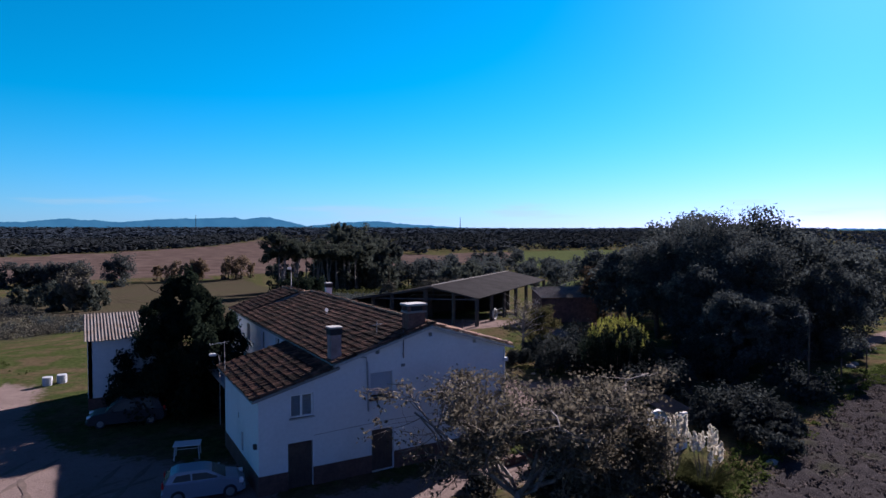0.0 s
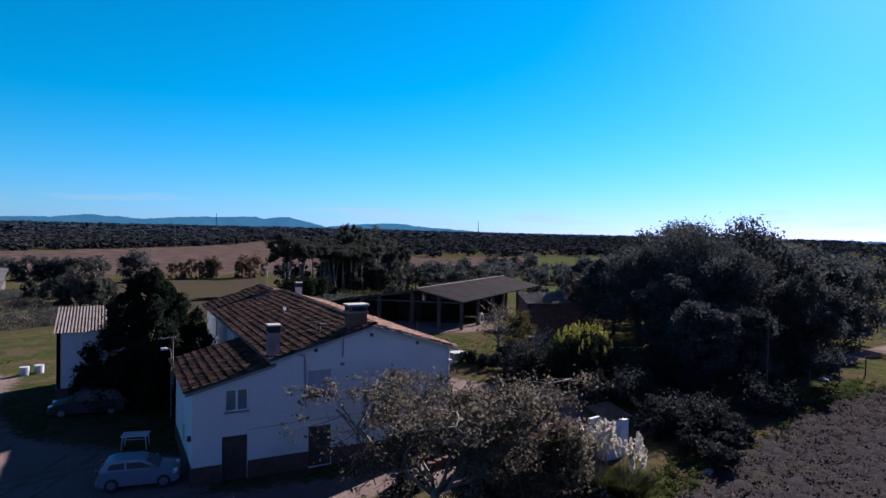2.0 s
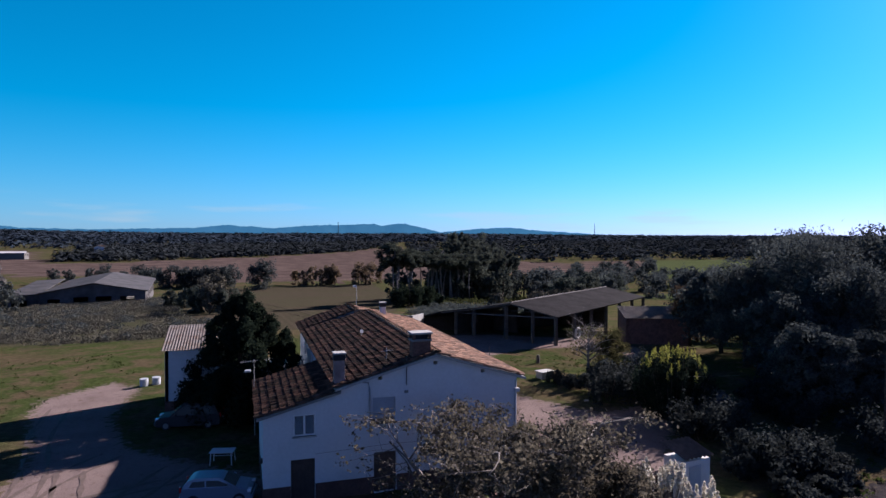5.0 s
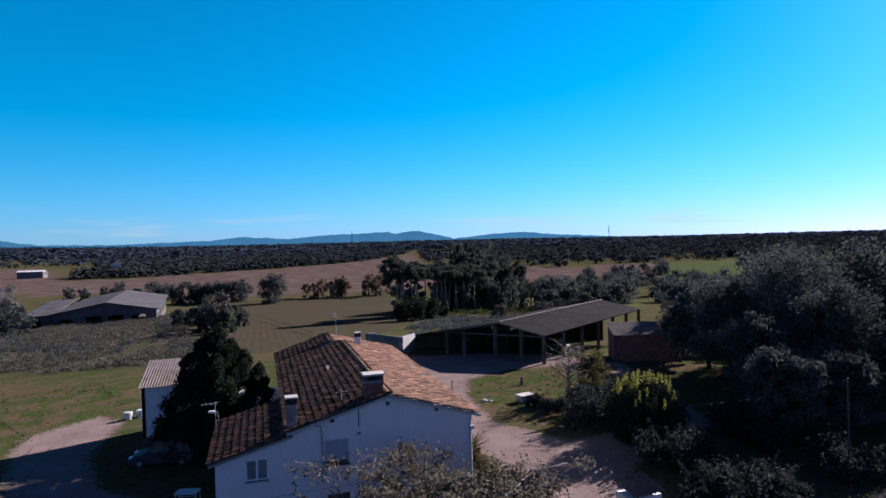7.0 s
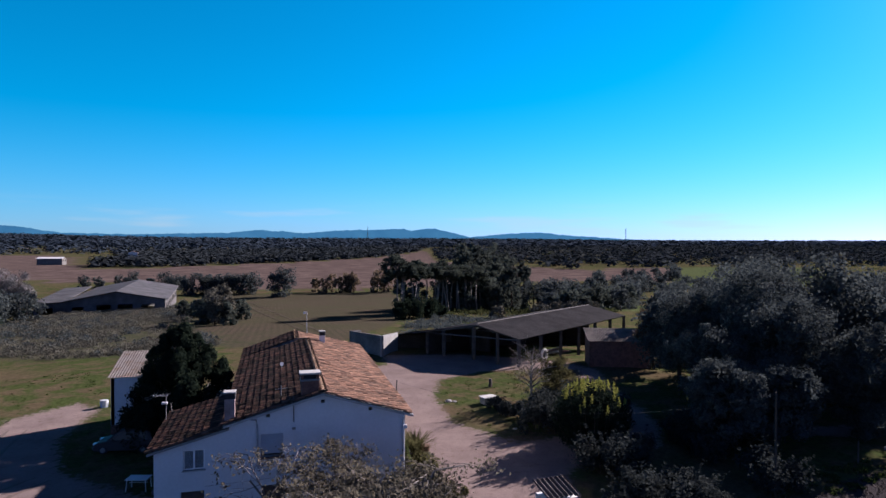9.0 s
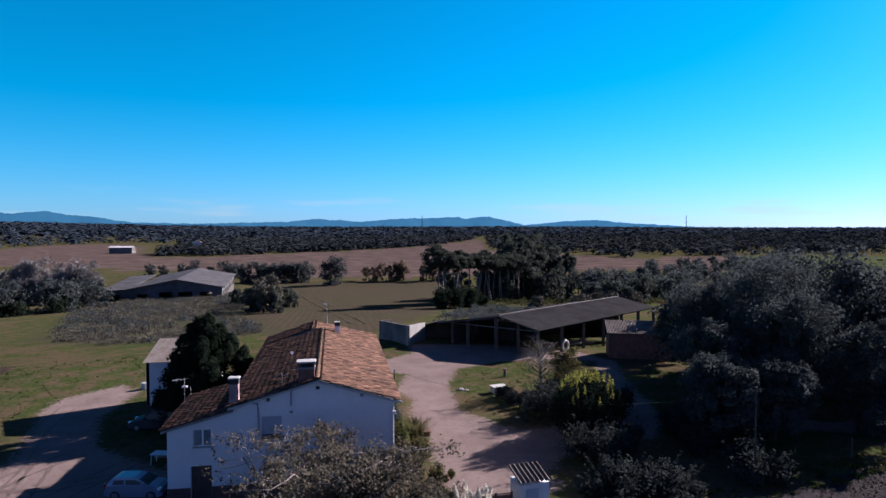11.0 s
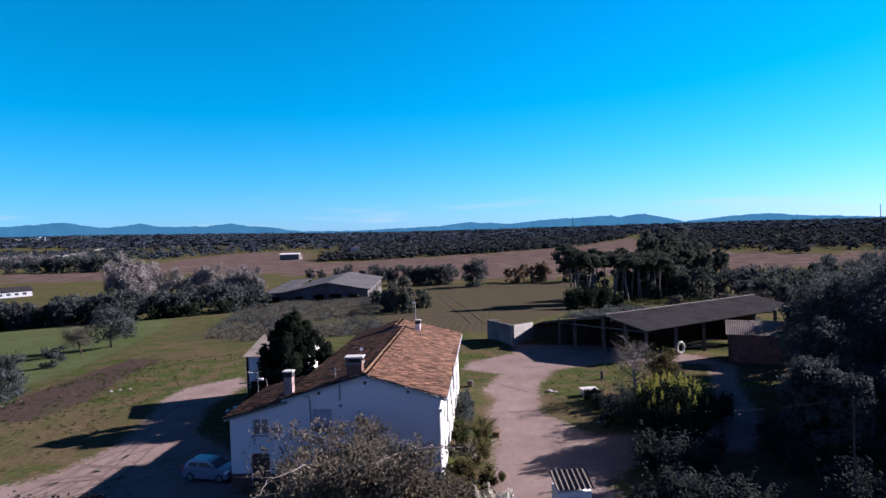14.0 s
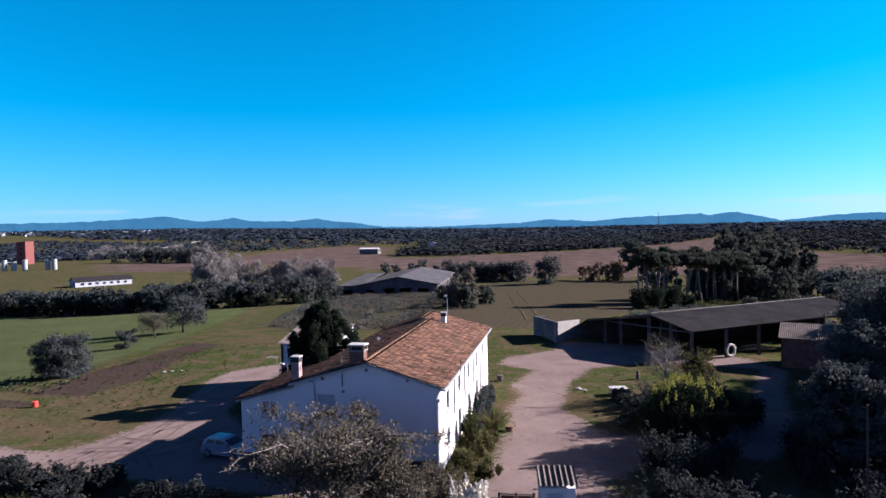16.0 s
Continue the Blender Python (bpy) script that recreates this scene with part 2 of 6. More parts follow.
def raw(name, verts, faces, material, parent=None, label="", smooth=False, **tags):
    me = bpy.data.meshes.new(name)
    verts, faces = np.asarray(verts, np.float32), np.asarray(faces, np.int32)
    k = faces.shape[1]
    me.vertices.add(len(verts))
    me.vertices.foreach_set("co", verts.ravel())
    me.loops.add(faces.size)
    me.loops.foreach_set("vertex_index", faces.ravel())
    me.polygons.add(len(faces))
    me.polygons.foreach_set("loop_start", np.arange(0, faces.size, k, dtype=np.int32))
    me.update(calc_edges=True)
    if smooth:
        me.polygons.foreach_set("use_smooth", np.ones(len(faces), dtype=bool))
    me.materials.append(material)
    ob = new(name, me)
    if parent:
        ob.parent = parent
    return tagged(ob, label, **tags)


def thing(name, at, label, category, rz=0.0, group="", kind=""):
    ob = new(name)
    ob.empty_display_size = 0.3
    ob.matrix_world = pose(*at, 0, 0, rz)
    return tagged(ob, label, category, group, kind)


def box(bm, x0, y0, z0, x1, y1, z1, bevel=0.0):
    """An axis-aligned block added to bm."""
    r = bmesh.ops.create_cube(bm, size=1.0, matrix=Matrix.LocRotScale(((x0 + x1) / 2, (y0 + y1) / 2, (z0 + z1) / 2), None, (x1 - x0, y1 - y0, z1 - z0)))
    if bevel:
        es = list({e for v in r["verts"] for e in v.link_edges})
        bmesh.ops.bevel(bm, geom=es, offset=bevel, segments=2, affect="EDGES", profile=0.6)
    return r["verts"]


def block(x0, y0, z0, x1, y1, z1, bevel=0.0):
    bm = bmesh.new()
    box(bm, x0, y0, z0, x1, y1, z1, bevel)
    return bm


def hexa(bm, p):
    """A block from eight corners: four below, then the four above them."""
    v = [bm.verts.new(q) for q in p]
    for f in ((3, 2, 1, 0), (4, 5, 6, 7), (0, 1, 5, 4), (1, 2, 6, 5), (2, 3, 7, 6), (3, 0, 4, 7)):
        bm.faces.new([v[i] for i in f])


def tube(bm, pts, r0, r1=None, sides=7):
    """A tapered round bar along pts."""
    r1 = r0 if r1 is None else r1
    pts = [Vector(p) for p in pts]
    rings = []
    for i, p in enumerate(pts):
        d = (pts[min(i + 1, len(pts) - 1)] - pts[max(i - 1, 0)]).normalized()
        a = d.orthogonal().normalized()
        b = d.cross(a)
        r = r0 + (r1 - r0) * i / max(len(pts) - 1, 1)
        rings.append([bm.verts.new(p + (a * math.cos(t) + b * math.sin(t)) * r) for t in (2 * math.pi * k / sides for k in range(sides))])
    for u, v in zip(rings, rings[1:]):
        for k in range(sides):
            bm.faces.new((u[k], u[(k + 1) % sides], v[(k + 1) % sides], v[k]))
    bm.faces.new(rings[0][::-1])
    bm.faces.new(rings[-1])


def bar(pts, r0, r1=None, sides=7):
    bm = bmesh.new()
    tube(bm, pts, r0, r1, sides)
    return bm


def wall_mesh(a, b, thick, z0, tops, holes=()):
    """A wall from a to b (its outer face, the inside on the left), thick inwards. tops: (u, z) along it; holes: (u0, z0, u1, z1)."""
    a, b = Vector((*a, 0)), Vector((*b, 0))
    along = (b - a).normalized()
    inn = Vector((-along.y, along.x, 0)) * thick
    us = sorted({u for u, _ in tops} | {u for h in holes for u in (h[0], h[2])})
    tu, tz = [u for u, _ in tops], [z for _, z in tops]
    bm = bmesh.new()
    for u0, u1 in zip(us, us[1:]):
        if u1 - u0 < 1e-4:
            continue
        mine = sorted((h[1], h[3]) for h in holes if h[0] < (u0 + u1) / 2 < h[2])
        low = z0
        spans = []
        for h0, h1 in mine:
            if h0 > low + 1e-4:
                spans.append((low, low, h0, h0))
            low = h1
        spans.append((low, low, float(np.interp(u0, tu, tz)), float(np.interp(u1, tu, tz))))
        for la, lb, ha, hb in spans:
            p, q = a + along * u0, a + along * u1
            hexa(bm, [p + Vector((0, 0, la)), q + Vector((0, 0, lb)), q + inn + Vector((0, 0, lb)), p + inn + Vector((0, 0, la)),
                      p + Vector((0, 0, ha)), q + Vector((0, 0, hb)), q + inn + Vector((0, 0, hb)), p + inn + Vector((0, 0, ha))])
    bmesh.ops.remove_doubles(bm, verts=bm.verts[:], dist=0.0005)
    return bm


def ease(t):
    t = np.clip(t, 0, 1)
    return t * t * (3 - 2 * t)


def H(x, y):
    """The lie of the land: a low rise with the farm on it, the plain round it, and far slopes that climb towards the hills."""
    x, y = np.asarray(x, float) - 10, np.asarray(y, float) - 5
    d = np.hypot(x, y)
    west = ease((-np.degrees(np.arctan2(x, np.maximum(y, 1))) - 2) / 36)
    east = ease((np.degrees(np.arctan2(x, np.maximum(y, 1))) - 14) / 25)
    return -18.0 * np.clip((d - 45) / 262, 0, 1) ** 0.9 + (25 - 9 * east) * ease((d - 900) / 2600) + 38 * west * ease((d - 1300) / 2600)


# ---- foliage helpers ----
def leaves(pts, size, rng, face=None, slim=0.55, loose=0.75):
    """One small quad a point, turned roughly towards face where that is given: verts and faces."""
    n = len(pts)
    c = rng.normal(size=(n, 3))
    c /= np.linalg.norm(c, axis=1, keepdims=True)
    if face is not None:
        c = face + c * loose
        c /= np.linalg.norm(c, axis=1, keepdims=True) + 1e-9
    a = rng.normal(size=(n, 3))
    a -= c * (a * c).sum(1, keepdims=True)
    a /= np.linalg.norm(a, axis=1, keepdims=True)
    b = np.cross(c, a)
    s = size * rng.uniform(0.6, 1.4, (n, 1))
    a, b = a * s, b * s * slim
    v = np.stack([pts - a, pts - b + a * 0.1, pts + a, pts + b + a * 0.1], 1).reshape(-1, 3)
    return v, np.arange(4 * n).reshape(n, 4)


def blob_points(rng, n, centre, radii, shell=0.55):
    d = rng.normal(size=(n, 3))
    d /= np.linalg.norm(d, axis=1, keepdims=True)
    r = shell + (1 - shell) * rng.random((n, 1)) ** 0.6
    return np.asarray(centre) + d * r * np.asarray(radii)


def clump(rng, n, centre, radii, shell=0.5):
    """Points of one uneven leafy clump and the way each leaf faces."""
    d = rng.normal(size=(n, 3))
    d /= np.linalg.norm(d, axis=1, keepdims=True)
    r = shell + (1 - shell) * rng.random((n, 1)) ** 0.6
    ph = rng.random(3) * 6.283
    wob = 1 + 0.16 * np.sin(4.1 * d[:, :1] + ph[0]) + 0.16 * np.sin(5.3 * d[:, 1:2] + ph[1]) + 0.12 * np.sin(6.1 * d[:, 2:] + ph[2])
    stray = np.where(rng.random((n, 1)) < 0.06, rng.uniform(1.0, 1.3, (n, 1)), 1.0)
    f = d / np.asarray(radii)
    f /= np.linalg.norm(f, axis=1, keepdims=True)
    return np.asarray(centre) + d * r * wob * stray * np.asarray(radii), f


def limbs(bm, rng, base, height, spread, r, forks=6, sides=6, lean=(0, 0), twigs=2, fine=0):
    """A tapered trunk with limbs and twigs. Returns the limbs' ends."""
    base = Vector(base)
    top = base + Vector((lean[0], lean[1], height))
    mid = base.lerp(top, 0.5) + Vector((rng.normal() * 0.06 * height, rng.normal() * 0.06 * height, 0))
    tube(bm, [base, mid, top], r, r * 0.35, sides)
    ends = []
    for k in range(forks):
        f = 0.35 + 0.65 * (k + rng.random()) / forks
        p = base.lerp(mid, f * 2) if f < 0.5 else mid.lerp(top, f * 2 - 1)
        az = 2.4 * k + rng.random()
        out = spread * (0.6 + 0.5 * rng.random()) * (1.15 - 0.5 * f)
        q = p + Vector((math.cos(az) * out, math.sin(az) * out, out * (0.35 + 0.5 * rng.random())))
        m_ = p.lerp(q, 0.5) + Vector((0, 0, 0.12 * out))
        tube(bm, [p, m_, q], r * 0.4 * (1.1 - 0.5 * f), r * 0.08, max(4, sides - 2))
        ends.append(q)
        for _ in range(twigs):
            s = m_.lerp(q, rng.random())
            e = s + Vector((rng.normal(), rng.normal(), 0.3 + abs(rng.normal()))) * out * 0.35
            tube(bm, [s, e], r * 0.1, r * 0.03, 3)
            ends.append(e)
            for _ in range(fine):
                u = s.lerp(e, 0.3 + 0.7 * rng.random())
                tube(bm, [u, u + Vector((rng.normal(), rng.normal(), 0.25 + 0.6 * abs(rng.normal()))) * out * 0.17], r * 0.045, r * 0.02, 3)
    return ends


def tree(name, at, height, spread, label, category="tree", leaf=L_OAK, bark=BARK, n=6000, size=0.16, seed=0, clumps=16, base=0.25, trunk=None, forks=8, group="", squash=0.75, lean=(0, 0), twigs=2, fine=0, slim=0.55, shell=0.45, tops=0.95, taper=0.3, lump=(0.22, 0.46), loose=0.5):
    """Trunk with limbs, and a crown of leaf clumps round the limbs' ends."""
    rng = np.random.default_rng(seed)
    t = thing(name, at, label, category, group=group)
    bm = bmesh.new()
    r = trunk or height * 0.03
    ends = limbs(bm, rng, (0, 0, -0.2), height * 0.8, spread * 0.7, r, forks, lean=lean, twigs=twigs, fine=fine)
    part("trunk", bm, bark, t, smooth=True)
    pts, nor = [], []
    for k in range(clumps):
        f = (k + 0.5) / clumps
        if k < len(ends) and k % 2 == 0:
            c = np.array(ends[k])
            c[2] = min(c[2], height * 0.92)
        else:
            a, rr = rng.random() * 6.283, spread * math.sqrt(rng.random()) * 0.75
            lo, hi = height * base, height * (tops - taper * (rr / spread) ** 2)
            c = np.array([math.cos(a) * rr + lean[0] * f, math.sin(a) * rr + lean[1] * f, lo + (hi - lo) * rng.random()])
        cr = spread * rng.uniform(*lump)
        p, q = clump(rng, n // clumps, c, (cr, cr, cr * squash), shell)
        pts.append(p)
        nor.append(q)
    pts = np.concatenate(pts)
    pts[:, 2] = np.maximum(pts[:, 2], 0.1 + rng.random(len(pts)) * 0.3)
    v, f = leaves(pts, size, rng, np.concatenate(nor), slim, loose)
    raw("crown", v, f, leaf, t)
    return t


def bush(name, at, radii, label, leaf=L_BUSH, n=1500, size=0.12, seed=0, category="bush", lumps=9, group=""):
    """A low many-stemmed shrub of uneven tufts and stray shoots."""
    rng = np.random.default_rng(seed)
    t = thing(name, at, label, category, group=group)
    bm = bmesh.new()
    for k in range(5):
        a = 1.3 * k
        tube(bm, [(0.1 * math.cos(a), 0.1 * math.sin(a), -0.1), (radii[0] * 0.4 * math.cos(a), radii[1] * 0.4 * math.sin(a), radii[2])], 0.03, 0.01, 4)
    part("stem", bm, BARK, t)
    pts, nor = [], []
    for k in range(lumps):
        a, rr = rng.random() * 6.283, math.sqrt(rng.random()) * 0.85
        s = rng.uniform(0.22, 0.55)
        c = (math.cos(a) * rr * radii[0], math.sin(a) * rr * radii[1], radii[2] * rng.uniform(0.25, 1.25 - 0.5 * rr))
        p, q = clump(rng, n // lumps, c, (radii[0] * s, radii[1] * s, radii[2] * s * rng.uniform(0.9, 1.6)), 0.25)
        pts.append(p)
        nor.append(q)
    for k in range(10):
        a, m_ = rng.random() * 6.283, n // 60
        u = rng.random((m_, 1))
        e = np.array([math.cos(a) * radii[0], math.sin(a) * radii[1], radii[2] * rng.uniform(0.9, 1.7)]) * rng.uniform(0.7, 1.05)
        pts.append(e * (0.4 + 0.6 * u) + rng.normal(0, 0.05, (m_, 3)))
        nor.append(np.tile((0, 0, 1.0), (m_, 1)))
    pts = np.concatenate(pts)
    pts[:, 2] = np.abs(pts[:, 2]) + 0.03
    v, f = leaves(pts, size, rng, np.concatenate(nor), 0.55, 0.5)
    raw("foliage", v, f, leaf, t)
    return t


# ---- ground ----
def inside(x, y, poly):
    """Which points lie in a polygon."""
    hit = np.zeros(x.shape, bool)
    for (x0, y0), (x1, y1) in zip(poly, poly[1:] + poly[:1]):
        c = (y0 > y) != (y1 > y)
        with np.errstate(divide="ignore", invalid="ignore"):
            hit ^= c & (x < (x1 - x0) * (y - y0) / (y1 - y0) + x0)
    return hit


def cover(x, y, poly, soft=1.0):
    """1 well inside a polygon, 0 well outside, 0.5 on its edge."""
    d = np.full(x.shape, 1e9)
    for (x0, y0), (x1, y1) in zip(poly, poly[1:] + poly[:1]):
        k = np.clip(((x - x0) * (x1 - x0) + (y - y0) * (y1 - y0)) / ((x1 - x0) ** 2 + (y1 - y0) ** 2), 0, 1)
        d = np.minimum(d, np.hypot(x - x0 - k * (x1 - x0), y - y0 - k * (y1 - y0)))
    return np.clip(0.5 + np.where(inside(x, y, poly), d, -d) / (2 * soft), 0, 1)


def track_cover(x, y, pts, width, soft=0.8):
    """The same for a strip along a line."""
    d = np.full(x.shape, 1e9)
    for (x0, y0), (x1, y1) in zip(pts, pts[1:]):
        k = np.clip(((x - x0) * (x1 - x0) + (y - y0) * (y1 - y0)) / ((x1 - x0) ** 2 + (y1 - y0) ** 2), 0, 1)
        d = np.minimum(d, np.hypot(x - x0 - k * (x1 - x0), y - y0 - k * (y1 - y0)))
    return np.clip(0.5 + (width - d) / (2 * soft), 0, 1)


def stretch(lo, hi, step, far_lo, far_hi, grow=1.09):
    """Grid lines: even between lo and hi, then wider and wider."""
    mid = list(np.arange(lo, hi + step, step))
    s, q = step, lo
    left = []
    while q > far_lo:
        s *= grow
        q -= s
        left.append(q)
    s, q = step, mid[-1]
    right = []
    while q < hi + (far_hi - hi):
        s *= grow
        q += s
        right.append(q)
    return np.array(left[::-1] + mid + right)


DRIVE = [(15.6, -3.2), (16.0, 3), (16.4, 10), (15.8, 15), (16.6, 19), (15.3, 22.5), (17.2, 29), (13.3, 31.5), (13.6, 35), (19, 40), (19.5, 46), (30, 44), (40, 37), (42, 31), (36, 33), (29, 33.5), (23, 30.5), (20.8, 24), (20.2, 15), (23.5, 9), (29, 9.5), (36.5, 17.5), (38, 15), (30, 5), (25, 3), (22.4, -0.5), (20.5, -3)]
YARD = [(0.5, -3.4), (-8, -2.8), (-14.5, -1.8), (-15.6, -0.6), (-13.2, 2.5), (-12.2, 7), (-12.6, 11), (-15.5, 21), (-15.6, 25), (-11.5, 29.5), (-9.2, 26.5), (-9.8, 18), (-7.6, 11), (-3.2, 6.6), (0.3, 4)]
TRACK = [(-60, 5), (-36, 2.0), (-18, -0.8), (-10.5, -1.6), (-3, -2.2), (5, -2.8), (11, -3.4), (17, -2.3), (22, -1.2)]
PLOT = [(-30.5, 13.5), (-24.0, 14), (-23.0, 20), (-26, 34), (-29, 46), (-36, 50), (-34.0, 36), (-31.5, 24)]
PLOT2 = [(-36, 9), (-27, 9.5), (-26, 11.5), (-34, 12)]
CROP = [(-40, 14), (-37, 30), (-40, 45), (-49, 70), (-72, 130), (-86, 156), (-128, 147), (-200, 172), (-260, 140), (-190, -80), (-60, -60)]
TILLED = [(-3, 66), (16, 66), (28, 100), (40, 130), (62, 230), (78, 350), (-28, 350), (-24, 260), (-20, 180), (-14, 120)]
BROWN = [(-330, 560), (-215, 545), (-110, 470), (-35, 385), (60, 375), (130, 400), (222, 442), (340, 553), (300, 700), (240, 880), (400, 1590), (181, 1076), (17, 858), (-118, 745), (-196, 744), (-215, 790), (-390, 1316), (-490, 1267), (-520, 950)]
BROWN2 = [(210, 430), (306, 393), (459, 617), (384, 640), (330, 560)]
GREEN_FAR = [(288, 321), (306, 393), (459, 617), (550, 597), (640, 590), (420, 330)]
GREEN_NEAR = [(128, 178), (160, 222), (218, 244), (250, 225), (183, 185)]
TAN = [(-420, 470), (-310, 470), (-290, 500), (-400, 640), (-560, 670)]
SOIL_R = [(17.5, -11), (22, -9.2), (29, -7.0), (40, -3.6), (47, -1.6), (56, -4.5), (90, -16), (90, -60), (10, -60), (12, -25)]
LANE = [(32.5, 6.5), (35.2, 10.5), (36.8, 17), (38.5, 24), (41, 31)]
PATH_R = [(42, 12), (46, 6.5), (50, 4.6), (58, 6.2), (68, 9.2), (107, 21), (150, 33)]

SCRUB = [(-44, 84), (-33, 72), (-26, 66), (-14, 62), (-2, 70), (-14, 120), (-22, 190), (-30, 268), (-76, 262), (-78, 200), (-54, 120), (-40, 82)]
BANK = [(-40, -1.0), (-18, -3.2), (-10.5, -3.6), (-3, -4.0), (6, -4.8), (8, -9), (4, -16), (-40, -16)]


def ground():
    xs = stretch(-42, 62, 0.42, -3600, 4600)
    ys = stretch(-34, 62, 0.42, -400, 4700)
    X, Y = np.meshgrid(xs, ys)
    Z = H(X, Y)
    rng = np.random.default_rng(3)
    sand = np.maximum.reduce([cover(X, Y, DRIVE), cover(X, Y, YARD), track_cover(X, Y, TRACK, 1.25), track_cover(X, Y, PATH_R, 1.3), track_cover(X, Y, LANE, 1.2)])
    soil = np.maximum.reduce([inside(X, Y, BROWN), inside(X, Y, BROWN2), inside(X, Y, TAN)])
    crop = np.maximum.reduce([cover(X, Y, CROP, 1.5), inside(X, Y, GREEN_FAR), inside(X, Y, GREEN_NEAR)])
    till = cover(X, Y, TILLED, 3.0)
    dark = np.maximum(cover(X, Y, PLOT, 0.7), cover(X, Y, PLOT2, 0.7))
    # furrows and unevenness
    Z = Z + np.where((soil > 0.5) & (np.hypot(X, Y) < 120), 0.06 * np.sin(X * 5.2 + Y * 1.3), 0)
    Z = Z + np.where(inside(X, Y, SOIL_R), rng.normal(0, 0.05, X.shape), 0)
    Z = Z + np.where(sand > 0.4, 0.0, 0.05 * rng.random(X.shape) * (np.hypot(X, Y) < 110))
    n0, n1 = X.shape
    v = np.stack([X, Y, Z], -1).reshape(-1, 3)
    i = np.arange(n0 * n1).reshape(n0, n1)
    f = np.stack([i[:-1, :-1], i[:-1, 1:], i[1:, 1:], i[1:, :-1]], -1).reshape(-1, 4)
    ob = raw("ground", v, f, ground_mat(), label="farm ground of grass, pale sand tracks and ploughed fields", smooth=True, category="ground", kind="structure")
    lay = ob.data.color_attributes.new("cover", "FLOAT_COLOR", "POINT")
    lay.data.foreach_set("color", np.stack([sand, soil, crop, till], -1).astype(np.float32).ravel())
    lay = ob.data.color_attributes.new("cover_soil", "FLOAT_COLOR", "POINT")
    lay.data.foreach_set("color", np.stack([dark, cover(X, Y, SCRUB, 9.0), cover(X, Y, BANK, 0.8), cover(X, Y, SOIL_R)], -1).astype(np.float32).ravel())
    return ob


def ground_mat():
    """Grass, dry scrub, sand, soil and crops by the cover that the ground carries."""
    m = bpy.data.materials.new("ground")
    m.use_nodes = True
    t = m.node_tree
    n, l = t.nodes, t.links
    b = n["Principled BSDF"]
    b.inputs["Roughness"].default_value = 0.95
    b.inputs["Specular IOR Level"].default_value = 0.0
    geo = n.new("ShaderNodeNewGeometry")
    att = n.new("ShaderNodeAttribute")
    att.attribute_name = "cover"
    sep = n.new("ShaderNodeSeparateColor")
    l.new(att.outputs["Color"], sep.inputs[0])

    def tex(scale, detail=6, rough=0.6):
        q = n.new("ShaderNodeTexNoise")
        q.inputs["Scale"].default_value, q.inputs["Detail"].default_value, q.inputs["Roughness"].default_value = scale, detail, rough
        l.new(geo.outputs["Position"], q.inputs["Vector"])
        return q.outputs[0]

    def span(x, a, c, lo=0.0, hi=1.0):
        q = n.new("ShaderNodeMapRange")
        for k, w in zip(range(1, 5), (a, c, lo, hi)):
            q.inputs[k].default_value = w
        l.new(x, q.inputs[0])
        return q.outputs[0]

    def mixc(fac, a, c):
        q = n.new("ShaderNodeMix")
        q.data_type = "RGBA"
        l.new(fac, q.inputs[0])
        for k, w in ((6, a), (7, c)):
            if isinstance(w, tuple):
                q.inputs[k].default_value = (*w, 1)
            else:
                l.new(w, q.inputs[k])
        return q.outputs[2]

    def mask(x, noise_):
        q = n.new("ShaderNodeMath")
        q.operation = "ADD"
        l.new(x, q.inputs[0])
        l.new(span(noise_, 0.25, 0.75, -0.48, 0.48), q.inputs[1])
        return span(q.outputs[0], 0.34, 0.66)

    big, mid, fine, tiny = tex(0.05), tex(0.35), tex(2.2), tex(14.0)
    grass = mixc(span(fine, 0.35, 0.68), (0.060, 0.075, 0.026), (0.030, 0.040, 0.015))
    dry = mixc(span(fine, 0.3, 0.7), (0.118, 0.088, 0.052), (0.060, 0.047, 0.028))
    base = mixc(span(mid, 0.455, 0.60), grass, dry)
    base = mixc(span(big, 0.50, 0.66), base, dry)
    sandc = mixc(span(mid, 0.35, 0.7), (0.222, 0.170, 0.152), (0.164, 0.125, 0.113))
    sandc = mixc(span(fine, 0.55, 0.8), sandc, (0.118, 0.083, 0.066))
    soilc = mixc(span(fine, 0.3, 0.7), (0.088, 0.064, 0.056), (0.054, 0.040, 0.035))
    soilc = mixc(span(big, 0.4, 0.65), soilc, (0.122, 0.090, 0.078))
    cropc = mixc(span(big, 0.35, 0.7), (0.060, 0.077, 0.034), (0.080, 0.096, 0.044))
    cropc = mixc(span(mid, 0.45, 0.7), cropc, (0.055, 0.066, 0.024))
    wave = n.new("ShaderNodeTexWave")
    wave.inputs["Scale"].default_value, wave.inputs["Distortion"].default_value = 0.22, 1.5
    l.new(geo.outputs["Position"], wave.inputs["Vector"])
    tillc = mixc(wave.outputs[1], (0.070, 0.056, 0.040), (0.056, 0.046, 0.033))
    tillc = mixc(span(big, 0.4, 0.7), tillc, (0.056, 0.054, 0.032))
    tillc = mixc(span(mid, 0.5, 0.75), tillc, (0.046, 0.046, 0.027))
    c = mixc(mask(att.outputs["Alpha"], mid), base, tillc)
    c = mixc(mask(sep.outputs[2], mid), c, cropc)
    c = mixc(mask(sep.outputs[1], fine), c, soilc)
    c = mixc(mask(sep.outputs[0], fine), c, sandc)
    att2 = n.new("ShaderNodeAttribute")
    att2.attribute_name = "cover_soil"
    sep2 = n.new("ShaderNodeSeparateColor")
    l.new(att2.outputs["Color"], sep2.inputs[0])
